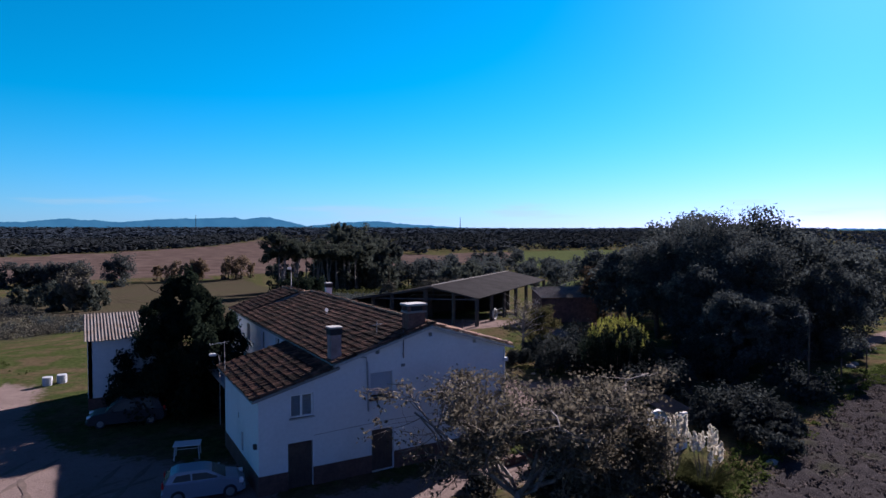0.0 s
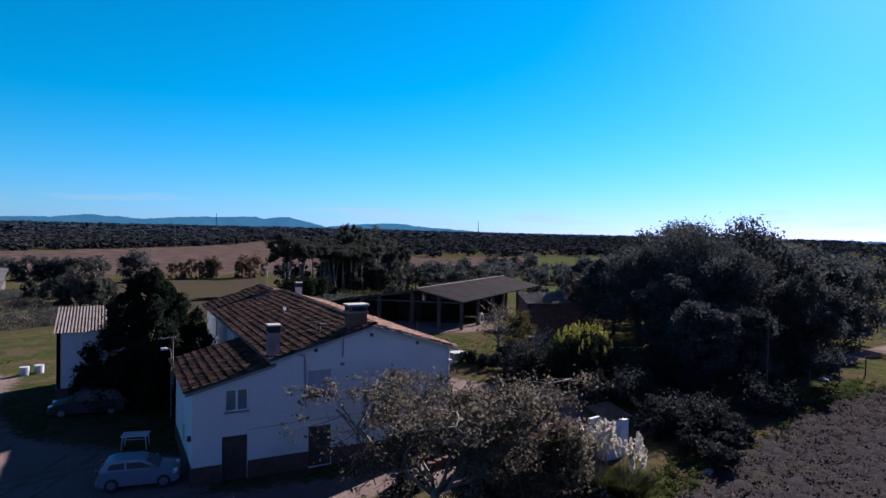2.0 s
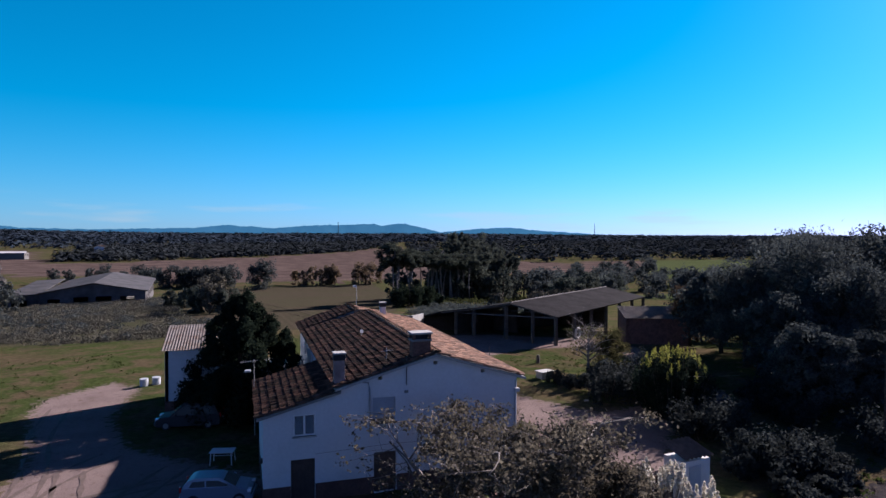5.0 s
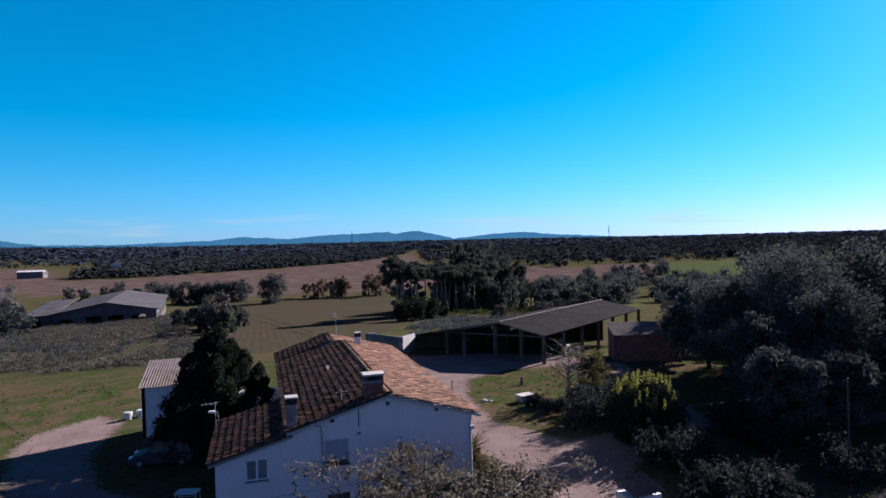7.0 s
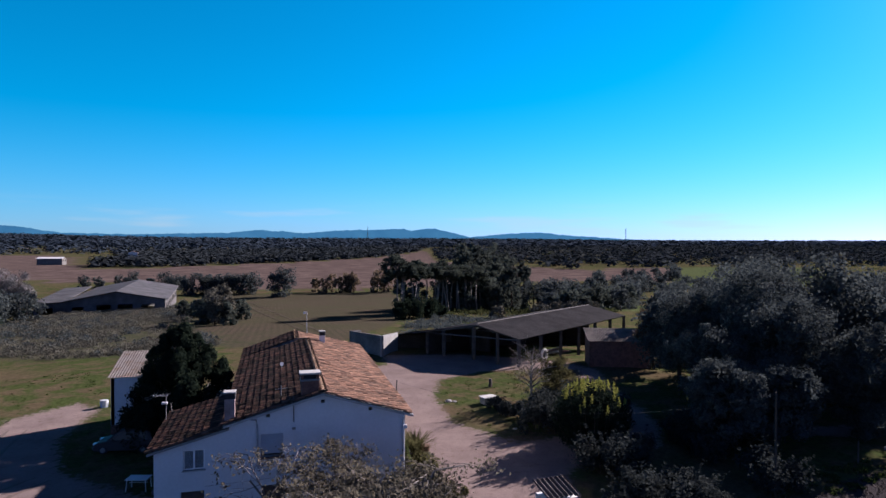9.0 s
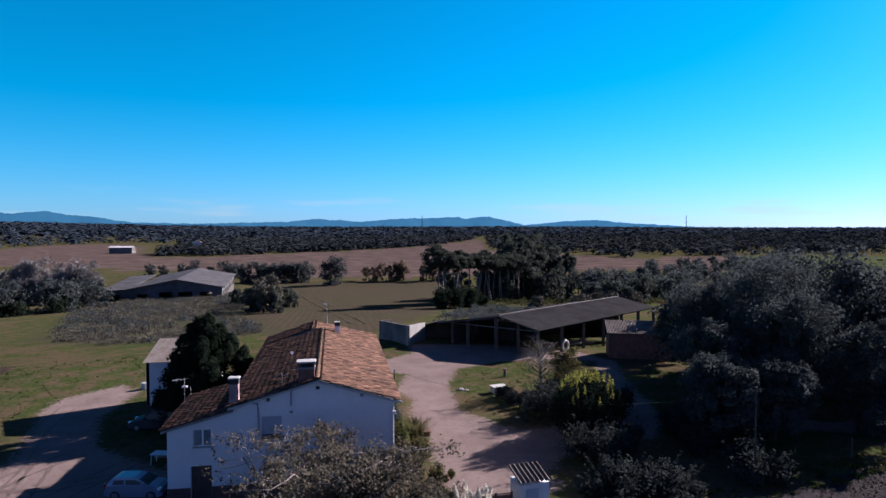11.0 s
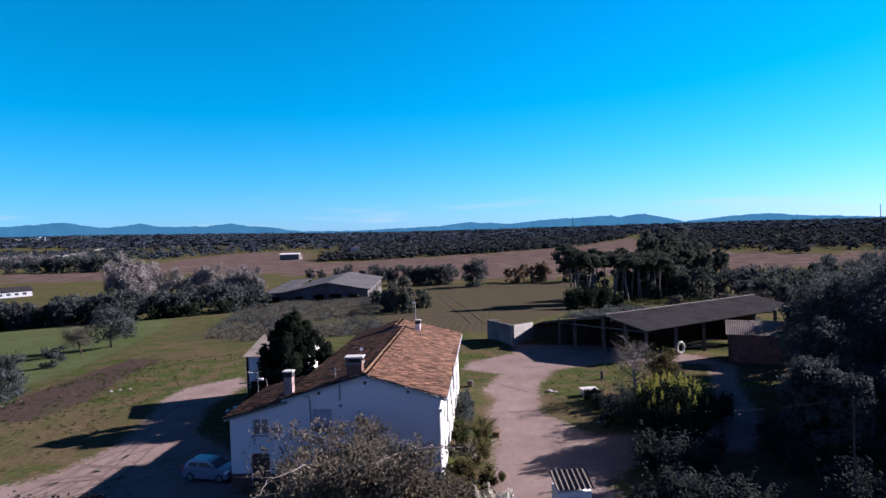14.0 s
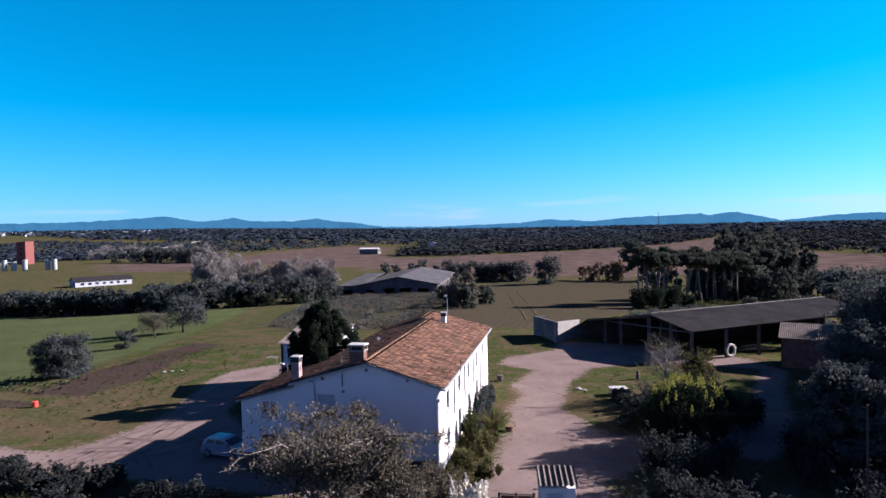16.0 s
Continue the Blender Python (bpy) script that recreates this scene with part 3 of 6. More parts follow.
    clod = mixc(span(fine, 0.3, 0.7), (0.066, 0.048, 0.041), (0.038, 0.027, 0.024))
    clod = mixc(span(mid, 0.52, 0.72), clod, (0.054, 0.052, 0.030))
    weeds = mixc(span(fine, 0.35, 0.65), (0.084, 0.074, 0.056), (0.044, 0.042, 0.030))
    weeds = mixc(span(mid, 0.45, 0.6), weeds, (0.046, 0.050, 0.026))
    bank = mixc(span(fine, 0.35, 0.65), (0.052, 0.040, 0.032), (0.030, 0.034, 0.016))
    c = mixc(mask(sep2.outputs[1], mid), c, weeds)
    c = mixc(mask(sep2.outputs[2], fine), c, bank)
    field = mixc(span(fine, 0.3, 0.7), (0.056, 0.051, 0.051), (0.031, 0.028, 0.029))
    field = mixc(span(mid, 0.55, 0.72), field, (0.046, 0.048, 0.032))
    c = mixc(mask(sep2.outputs[0], fine), c, clod)
    c = mixc(mask(att2.outputs["Alpha"], fine), c, field)
    hsv = n.new("ShaderNodeHueSaturation")
    l.new(c, hsv.inputs["Color"])
    l.new(span(tiny, 0.25, 0.75, 0.48, 1.06), hsv.inputs["Value"])
    l.new(hsv.outputs[0], b.inputs["Base Color"])
    bp = n.new("ShaderNodeBump")
    bp.inputs["Strength"].default_value, bp.inputs["Distance"].default_value = 0.6, 0.06
    l.new(tiny, bp.inputs["Height"])
    l.new(bp.outputs[0], b.inputs["Normal"])
    return m


ground()


# ---- mountains, far woods and masts ----
def mountains():
    """Blue hills that close the view, their haze a painted glow: bearing in degrees from +y towards +x, and rise in
    metres at their distance.
    """
    ridge = [(-75, 70), (-50, 95), (-43, 100), (-39.6, 110), (-35.6, 132), (-33, 97), (-32, 96), (-30.1, 118), (-28.7, 94), (-25, 90), (-22.8, 108), (-22, 92), (-19.5, 76), (-17, 44), (-11.8, 38), (-8.7, 45), (-4, 56), (-1.3, 78), (-0.3, 66), (0.5, 72), (2, 55), (5.9, 78), (8.8, 82), (11.5, 90), (12.3, 75), (13.5, 92), (14.4, 90), (16.6, 52), (17.6, 32), (21.3, 58), (24, 66), (27, 42), (29, 34), (32.5, 16), (35, 2), (39, -4), (44, 10), (50, 4), (58, 12), (70, 6), (100, 0)]
    bs, hs = [a for a, _ in ridge], [h for _, h in ridge]
    # the air's haze over the hills is painted as a faint blue emission
    haze = bpy.data.materials.new("far_hill_haze")
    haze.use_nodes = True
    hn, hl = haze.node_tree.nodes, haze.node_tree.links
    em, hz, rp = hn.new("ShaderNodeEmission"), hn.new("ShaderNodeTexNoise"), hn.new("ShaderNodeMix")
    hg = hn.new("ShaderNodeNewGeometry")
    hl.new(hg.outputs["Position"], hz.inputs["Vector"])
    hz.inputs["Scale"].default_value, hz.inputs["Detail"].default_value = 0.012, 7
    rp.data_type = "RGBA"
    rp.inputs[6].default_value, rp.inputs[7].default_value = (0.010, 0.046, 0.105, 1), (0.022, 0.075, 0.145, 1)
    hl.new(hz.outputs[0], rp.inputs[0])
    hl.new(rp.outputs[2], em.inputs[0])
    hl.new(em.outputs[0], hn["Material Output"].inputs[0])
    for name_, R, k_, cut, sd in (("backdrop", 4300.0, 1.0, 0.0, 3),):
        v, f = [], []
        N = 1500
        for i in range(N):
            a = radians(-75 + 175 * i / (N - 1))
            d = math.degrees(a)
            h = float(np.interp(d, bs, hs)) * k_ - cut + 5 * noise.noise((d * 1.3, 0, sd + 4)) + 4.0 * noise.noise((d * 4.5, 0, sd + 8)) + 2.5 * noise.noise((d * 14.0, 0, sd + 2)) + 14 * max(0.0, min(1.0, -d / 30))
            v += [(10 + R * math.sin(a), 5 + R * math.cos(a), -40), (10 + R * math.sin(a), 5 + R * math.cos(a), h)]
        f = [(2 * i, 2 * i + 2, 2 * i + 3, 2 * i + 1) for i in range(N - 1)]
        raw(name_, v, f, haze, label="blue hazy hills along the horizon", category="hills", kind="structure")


mountains()


def woods(name, polys, count, seed, label, lo=7, hi=13, mat_=L_FAR, rad=0.55, per=30, big=0.24):
    """Distant trees as uneven leafy crowns, joined."""
    rng = np.random.default_rng(seed)
    V, F, off = [], [], 0
    done = 0
    while done < count:
        poly = polys[done % len(polys)]
        px, py = np.array(poly).T
        x, y = rng.uniform(px.min(), px.max()), rng.uniform(py.min(), py.max())
        if not inside(np.array([x]), np.array([y]), poly)[0]:
            done += rng.random() < 0.02
            continue
        h = rng.uniform(lo, hi)
        r = h * rad * rng.uniform(0.8, 1.25)
        pts, nor = clump(rng, per, (x, y, float(H(x, y)) + h * 0.45), (r, r, h * 0.5), 0.6)
        nor = nor * 0.45 + np.array((0, 0, 0.9))
        q, f = leaves(pts, h * big, rng, nor, 0.7, 0.25)
        V.append(q)
        F.append(f + off)
        off += len(q)
        done += 1
    return raw(name, np.concatenate(V), np.concatenate(F), mat_, label=label, category="trees", kind="stuff")


EDGE = [(-215, 790), (-196, 752), (-118, 752), (17, 866), (181, 1085), (400, 1600), (330, 1700), (100, 1500), (-250, 1300)]
woods("far_woods", [EDGE, EDGE], 1500, 5, "dark evergreen woods across the plain", 9, 15, rad=0.75, per=46, big=0.185)
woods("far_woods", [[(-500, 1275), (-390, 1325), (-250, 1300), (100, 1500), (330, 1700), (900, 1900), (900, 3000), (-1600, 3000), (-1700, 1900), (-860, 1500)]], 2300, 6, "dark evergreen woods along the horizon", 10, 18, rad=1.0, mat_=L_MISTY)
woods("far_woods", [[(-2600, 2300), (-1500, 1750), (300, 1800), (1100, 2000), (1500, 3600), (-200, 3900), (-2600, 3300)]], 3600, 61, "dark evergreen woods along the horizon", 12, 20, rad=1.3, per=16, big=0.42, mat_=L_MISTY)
woods("far_woods", [[(320, 570), (384, 650), (459, 630), (560, 610), (900, 600), (1500, 900), (1900, 1700), (700, 1750), (410, 1580), (250, 890), (310, 700)]], 2200, 7, "dark woods behind the green field", 9, 15, rad=0.75, per=34, big=0.21)
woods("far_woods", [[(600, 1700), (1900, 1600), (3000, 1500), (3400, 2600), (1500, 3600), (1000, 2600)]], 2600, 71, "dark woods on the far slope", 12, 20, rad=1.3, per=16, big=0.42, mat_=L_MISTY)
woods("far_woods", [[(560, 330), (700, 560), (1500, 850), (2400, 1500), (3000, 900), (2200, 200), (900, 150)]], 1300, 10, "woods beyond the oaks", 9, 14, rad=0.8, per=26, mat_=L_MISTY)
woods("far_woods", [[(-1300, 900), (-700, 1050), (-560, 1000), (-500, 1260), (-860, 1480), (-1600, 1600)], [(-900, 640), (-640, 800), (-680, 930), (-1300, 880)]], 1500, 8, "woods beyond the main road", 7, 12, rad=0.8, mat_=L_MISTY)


def mast(at, h):
    t = thing("lattice_mast", at, "thin red and white lattice radio mast far away", "mast", group="far masts")
    bm = bmesh.new()
    for k in range(3):
        a = 2.094 * k
        tube(bm, [(2.2 * math.cos(a), 2.2 * math.sin(a), 0), (1.2 * math.cos(a), 1.2 * math.sin(a), h)], 0.5, 0.4, 4)
    part("leg_frame", bm, IRON, t)
    bm = bmesh.new()
    for k in range(14):
        z = h * k / 14
        s = 2.2 - k / 14
        tube(bm, [(s, 0, z), (-s, s, z + h / 14)], 0.3, 0.3, 3)
        tube(bm, [(-s, s, z), (s, 0, z + h / 14)], 0.3, 0.3, 3)
    part("brace", bm, IRON, t)


for x, y, top in ((438, 2995, 78), (1856, 2995, 79)):
    mast((x, y, float(H(x, y)) - 1), top - float(H(x, y)))


# ---- farmhouse ----
def tiles(name, parent, origin, along, down, n_cols, n_rows, material, label="", keep=None, seed=1, w=0.235, pitch=0.40, pieces=0):
    """Curved clay tiles on a slope: origin at the eave's start, along the eave, down the slope (unit vectors; rows go up from the eave)."""
    rng = np.random.default_rng(seed)
    along, down = Vector(along).normalized(), Vector(down).normalized()
    up = along.cross(down)
    if up.z < 0:
        up = -up
    prof = [(-0.5, 0.0), (-0.32, 0.072), (0.0, 0.10), (0.32, 0.072), (0.5, 0.0)]
    V, F, off = [], [], 0
    shared = None
    if pieces:
        basis = Matrix((along, -down, up)).transposed().to_4x4()
        shared = bpy.data.meshes.new("tile")
        ring = [(a * w * 0.98 * k, s_, h + lift) for s_, lift, k in ((0.0, 0.045, 1.0), (pitch * 1.12, 0.0, 0.8)) for a, h in prof]
        ring += [(x_, y_, z_ - 0.015) for x_, y_, z_ in ring]
        shared.from_pydata(ring, [], [(k, k + 1, k + 6, k + 5) for k in range(4)] + [(k + 10, k + 15, k + 16, k + 11) for k in range(4)] + [(k, k + 10, k + 11, k + 1) for k in range(4)])
        shared.materials.append(material)
    for r in range(n_rows):
        for c in range(n_cols):
            if keep and not keep(c, r):
                continue
            j = rng.normal(0, 0.012, 3)
            o = Vector(origin) + along * ((c + 0.5) * w + j[0]) - down * (r * pitch + j[1]) + up * (0.02 + j[2])
            if pieces and r * n_cols + c < pieces:
                ob = new("tile", shared)
                ob.parent = parent
                ob.matrix_world = Matrix.Translation(o) @ basis @ Matrix.Rotation(rng.normal(0, 0.03), 4, "Z")
                continue
            ww = w * 0.98
            ring = []
            for s, lift, k in ((0.0, 0.045, 1.0), (pitch * 1.12, 0.0, 0.8)):
                for a, h in prof:
                    q = o + along * (a * ww * k) - down * s + up * (h * 1.0 + lift)
                    ring.append(tuple(q))
            V += ring
            F += [(off + k, off + k + 1, off + k + 6, off + k + 5) for k in range(4)]
            off += 10
    return raw("tile_field", V, F, TILE_MOSS_SHADE if pieces else material, parent, label, kind="stuff") if V else None


house = thing("farmhouse", (0, 0, 0), "white rendered two-storey farmhouse with a mossy clay tile roof", "house")
# walls: front gable with the lower wing, sides, back
FRONT_HOLES = [(1.40, 3.20, 2.45, 4.25), (5.25, 3.55, 6.40, 4.78), (1.28, 0.0, 2.42, 2.10), (5.30, 0.05, 6.45, 2.05),
               (5.52, 5.67, 5.72, 5.86), (8.40, 6.25, 8.60, 6.44), (11.00, 5.68, 11.20, 5.87), (10.55, 1.55, 10.72, 1.72)]
part("wall", wall_mesh((0, 0), (13.05, 0), 0.35, 0.0, [(0, 4.22), (3.62, 5.25), (3.66, 5.45), (8.5, 6.72), (13.05, 5.30)], FRONT_HOLES), WHITE, house, "white front gable wall")
RIGHT_HOLES = [(2.0, 3.3, 2.9, 4.5), (2.0, 0.9, 2.9, 2.1), (6.3, 3.3, 7.2, 4.5), (6.2, 0.0, 7.2, 2.1), (10.5, 3.3, 11.4, 4.5), (10.5, 0.9, 11.4, 2.1), (14.8, 3.3, 15.7, 4.5), (14.8, 0.0, 15.8, 2.1), (19.0, 3.3, 19.9, 4.5)]
part("wall", wall_mesh((13.05, 0.36), (13.05, 23.0), 0.35, 0.0, [(0, 5.22), (22.64, 5.22)], RIGHT_HOLES), WHITE, house, "sunlit white side wall")
part("wall", wall_mesh((13.04, 23.0), (3.7, 23.0), 0.35, 0.0, [(0, 5.25), (5.5, 6.75), (9.34, 5.45)]), WHITE, house, "white back gable wall")
part("wall", wall_mesh((3.7, 22.64), (3.7, 7.35), 0.35, 0.0, [(0, 5.40), (15.29, 5.40)], [(11.6, 3.9, 12.5, 5.0), (13.9, 4.3, 14.5, 4.9), (8.0, 3.7, 8.9, 4.9), (4.0, 3.7, 4.9, 4.9)]), WHITE, house, "white wall behind the wing")
part("wall", wall_mesh((0, 7.3), (0, 0.36), 0.35, 0.0, [(0, 4.18), (6.94, 4.18)], [(3.9, 1.05, 4.3, 1.95), (3.2, 2.4, 3.4, 2.7)]), WHITE, house, "white wing wall")
part("wall", wall_mesh((3.7, 7.3), (0.01, 7.3), 0.35, 0.0, [(0, 5.2), (3.69, 4.2)]), WHITE, house, "white wing wall")
# dark core behind the openings
part("floor_slab", block(0.4, 0.4, 2.55, 12.65, 22.6, 2.75), CEMENT, house)
# painted skirt along the foot
bm = bmesh.new()
for a, b_, c, d in ((-0.025, -0.03, 1.27, 0.0), (2.43, -0.03, 5.29, 0.0), (6.46, -0.03, 13.08, 0.0)):
    box(bm, a, b_, 0.0, c, d, 0.86)
box(bm, -0.03, 0.0, 0.0, 0.0, 7.3, 0.86)
part("skirt", bm, SKIRT, house, "brown painted skirt along the foot of the walls")

# roofs: boards under the tiles, then the tiles
def slab(a, b_, c, d, t=0.12):
    bm = bmesh.new()
    up = Vector((0, 0, t))
    p = [Vector(q) for q in (a, b_, c, d)]
    hexa(bm, [q - up for q in p] + p)
    return bm


L_E, R_E = (3.35, 5.42), (13.4, 5.36)           # eaves of the main roof, x and z
RZ = 6.84
roof_w = part("roof", slab((-0.30, -0.2, 4.25), (3.66, -0.2, 5.30), (3.66, 7.5, 5.30), (-0.30, 7.5, 4.25)), CEMENT, house, "wing roof of mossy clay tiles, coloured darker as the shaded side")
dw = Vector((-0.30 - 3.66, 0, 4.25 - 5.30))
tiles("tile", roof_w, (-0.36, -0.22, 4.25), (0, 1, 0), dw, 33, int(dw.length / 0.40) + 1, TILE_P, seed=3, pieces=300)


def main_roof(y0, y1, xr, seed):
    """A stretch of the pitched roof with its ridge at xr."""
    pair = []
    # shade and sun on the two slopes are also put into the tile colours
    for (xe, ze), m_, lab in ((L_E, TILE_MOSS_SHADE, "roof slope of mossy clay tiles, coloured darker as the shaded side"), (R_E, TILE, "sunlit roof slope of orange clay tiles")):
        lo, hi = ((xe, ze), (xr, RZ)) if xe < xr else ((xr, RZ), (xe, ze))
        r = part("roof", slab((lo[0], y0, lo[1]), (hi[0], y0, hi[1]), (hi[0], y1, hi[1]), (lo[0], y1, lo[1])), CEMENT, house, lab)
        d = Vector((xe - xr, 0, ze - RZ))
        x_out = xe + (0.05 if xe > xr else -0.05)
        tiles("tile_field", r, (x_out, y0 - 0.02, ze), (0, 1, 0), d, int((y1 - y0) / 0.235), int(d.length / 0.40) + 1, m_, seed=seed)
        seed += 1
        pair.append(r)
    for k in range(int((y1 - y0) / 0.405)):
        y = y0 + 0.405 * k
        V = [(xr - math.cos(math.pi * a / 5) * ww, y + s_, RZ + lift + 0.05 + math.sin(math.pi * a / 5) * 0.12) for s_, lift, ww in ((0, 0.05, 0.17), (0.46, 0.0, 0.145)) for a in range(6)]
        raw("ridge_tile", V, [(a, a + 1, a + 7, a + 6) for a in range(5)], RIDGE, pair[1])


main_roof(-0.22, 18.7, 8.5, 5)
main_roof(18.7, 23.3, 7.6, 9)
part("step_flashing", block(7.5, 18.62, 6.50, 8.62, 18.74, 6.98), RIDGE, house)


def chimney(name, at, w, d, h, label, cap, shaft_m):
    t = thing(name, at, label, "chimney")
    part("shaft", block(-w / 2, -d / 2, -0.4, w / 2, d / 2, h, 0.02), shaft_m, t)
    if cap == 1:
        part("pot", block(-w * 0.56, -d * 0.56, h, w * 0.56, d * 0.56, h + 0.30, 0.03), DARK, t)
        part("cap", block(-w * 0.62, -d * 0.62, h + 0.30, w * 0.62, d * 0.62, h + 0.38, 0.02), STONE, t)
    else:
        part("band", block(-w * 0.56, -d * 0.56, h, w * 0.56, d * 0.56, h + 0.10, 0.02), CEMENT, t)
        for sx in (-1, 1):
            for sy in (-1, 1):
                part("pillar", block(sx * w * 0.44 - 0.07, sy * d * 0.44 - 0.07, h + 0.10, sx * w * 0.44 + 0.07, sy * d * 0.44 + 0.07, h + 0.36), BRICK, t)
        part("flue", block(-w * 0.36, -d * 0.36, h + 0.10, w * 0.36, d * 0.36, h + 0.34), DARK, t)
        part("cap", block(-w * 0.60, -d * 0.60, h + 0.36, w * 0.60, d * 0.60, h + 0.46, 0.02), STONE, t)
    return t


CHIMNEY = mat("stained_chimney_render", (0.24, 0.18, 0.17), 0.95, 0.25, 0.5, 8.0, 0.4, second=(0.14, 0.10, 0.095), spots=0.55, spec=0.1)
chimney("chimney", (3.66, 0.52, 5.55), 0.52, 0.5, 1.15, "tall narrow stained chimney with a dark pot", 1, CHIMNEY)
for (x0, z0), (x1, z1) in (((3.40, 5.30), (8.5, 6.70)), ((8.5, 6.70), (13.36, 5.24))):
    bm = bmesh.new()
    hexa(bm, [(x0, -0.245, z0), (x1, -0.245, z1), (x1, -0.205, z1), (x0, -0.205, z0), (x0, -0.245, z0 + 0.11), (x1, -0.245, z1 + 0.11), (x1, -0.205, z1 + 0.11), (x0, -0.205, z0 + 0.11)])
    part("verge", bm, STONE, house, "pale mortar line below the verge tiles")
chimney("chimney", (7.83, 0.52, 6.60), 0.95, 0.7, 0.85, "broad brick chimney with a pale slab on pillars", 2, BRICK)
chimney("chimney", (9.75, 18.4, 6.4), 0.42, 0.42, 0.75, "small white chimney with a dark pot", 1, WHITE)


def window(parent, x0, z0, x1, z1, y, curtain=True):
    """A two-leaf window set back in a wall that faces -y."""
    w = part("window", block(x0 + 0.002, y + 0.10, z0 + 0.002, x1 - 0.002, y + 0.14, z0 + 0.07), FRAME, parent)
    for a, b, c, d in ((x0, z1 - 0.07, x1, z1), (x0, z0 + 0.07, x0 + 0.07, z1 - 0.07), (x1 - 0.07, z0 + 0.07, x1, z1 - 0.07), ((x0 + x1) / 2 - 0.05, z0 + 0.07, (x0 + x1) / 2 + 0.05, z1 - 0.07)):
        part("frame", block(a + 0.002, y + 0.09, b, c - 0.002, y + 0.14, d - 0.002), FRAME, w)
    for a, b in ((x0 + 0.07, (x0 + x1) / 2 - 0.05), ((x0 + x1) / 2 + 0.05, x1 - 0.07)):
        part("pane", block(a, y + 0.112, z0 + 0.07, b, y + 0.12, z1 - 0.07), CLEAR, w).visible_shadow = False
        if curtain:
            part("curtain", block(a, y + 0.16, z0 + 0.05, b, y + 0.17, z1 - 0.05), CURTAIN, w)
    part("sill", block(x0 - 0.06, y - 0.07, z0 - 0.06, x1 + 0.06, y + 0.10, z0), STONE, w)
    return w


window(house, 1.40, 3.20, 2.45, 4.25, 0.0)
# roller shutter with its sill
sh = part("shutter", block(5.26, 0.10, 3.70, 6.39, 0.13, 4.77), SHUTTER, house, "closed pale roller shutter")
for k in range(14):
    part("slat", block(5.27, 0.085, 3.71 + 0.075 * k, 6.38, 0.105, 3.775 + 0.075 * k), SHUTTER, sh)
part("sill", block(5.18, -0.10, 3.47, 6.47, 0.12, 3.55), SKIRT, house)
for x0, x1, z0, z1 in ((1.29, 2.41, 0.0, 2.09), (5.31, 6.44, 0.06, 2.04)):
    d = part("door", block(x0, 0.14, z0, x1, 0.19, z1), WOOD, house, "dark wooden door")
    for k in range(6):
        w_ = (x1 - x0) / 6
        part("plank", block(x0 + w_ * k + 0.008, 0.12, z0 + 0.02, x0 + w_ * (k + 1) - 0.008, 0.14, z1 - 0.02), WOOD, d)
    part("handle", bar([(x1 - 0.12, 0.08, z0 + 1.0), (x1 - 0.22, 0.08, z0 + 1.0)], 0.015), IRON, d)
# pipes, mast and small fittings on the front
part("downpipe", bar([(4.72, -0.05, 5.62), (5.02, -0.05, 5.58), (5.07, -0.05, 5.30), (5.12, -0.05, 3.0)], 0.045), GALV, house)
part("aerial_mast", bar([(6.95, -0.10, 5.35), (6.95, -0.10, 6.75)], 0.025), IRON, house)
for z in (5.55, 6.0):
    part("bracket", bar([(6.95, 0.0, z), (6.95, -0.12, z)], 0.02), IRON, house)
part("meter_box", block(6.86, -0.06, 4.92, 7.06, 0.0, 5.06, 0.01), CEMENT, house)
part("cable", bar([(2.45, -0.02, 2.30), (6.0, -0.02, 2.42), (9.0, -0.02, 2.38), (13.0, -0.02, 2.62)], 0.012, sides=4), CEMENT, house)
part("downpipe", bar([(12.97, -0.05, 5.2), (12.97, -0.05, 0.2)], 0.05), PLASTIC, house, "white corner downpipe")
part("wall_lamp", block(-0.16, 0.25, 2.0, 0.0, 0.45, 2.22, 0.03), IRON, house)
part("meter_box", block(12.9, -0.18, 4.55, 13.15, 0.0, 4.75, 0.02), PLASTIC, house)
# shutters, windows and doors of the sunlit side
for u0, z0, u1, z1 in RIGHT_HOLES:
    y0, y1 = u0 + 0.36, u1 + 0.36
    lf = part("door" if z0 < 0.1 else "window", block(12.80, y0 + 0.01, z0, 12.86, y1 - 0.01, z1), WOOD if z0 < 0.1 else SHUTTER, house)
    if z0 > 0.1:
        part("pane", block(12.87, y0 + 0.08, z0 + 0.08, 12.88, y1 - 0.08, z1 - 0.08), GLASS, lf)
        part("sill", block(12.9, y0 - 0.08, z0 - 0.06, 13.14, y1 + 0.08, z0 - 0.002), STONE, lf)
for y in (4.9, 9.2, 13.6, 17.6):
    part("downpipe", bar([(13.11, y, 5.25), (13.11, y, 2.4 if y < 14 else 0.2)], 0.045), IRON if y < 10 else GALV, house)
part("gutter", bar([(13.46, -0.2, 5.27), (13.46, 23.2, 5.27)], 0.06, 0.06, 8), GALV, house)
part("bracket_pole", bar([(13.3, 5.1, 4.2), (13.55, 5.1, 4.4), (13.55, 5.1, 6.1)], 0.03), IRON, house)
part("window", block(3.85, 22.64 - 12.5, 3.9, 3.9, 22.64 - 11.6, 5.0), GLASS, house)
part("window", block(3.85, 22.64 - 14.5, 4.3, 3.9, 22.64 - 13.9, 4.9), GLASS, house)
part("window", block(3.85, 22.64 - 8.9, 3.7, 3.9, 22.64 - 8.0, 4.9), GLASS, house)

# lamp and aerial at the wing's back corner
lamp = thing("wall_street_lamp", (-0.25, 7.35, 0), "white street lamp on a bent pipe at the wing", "lamp")
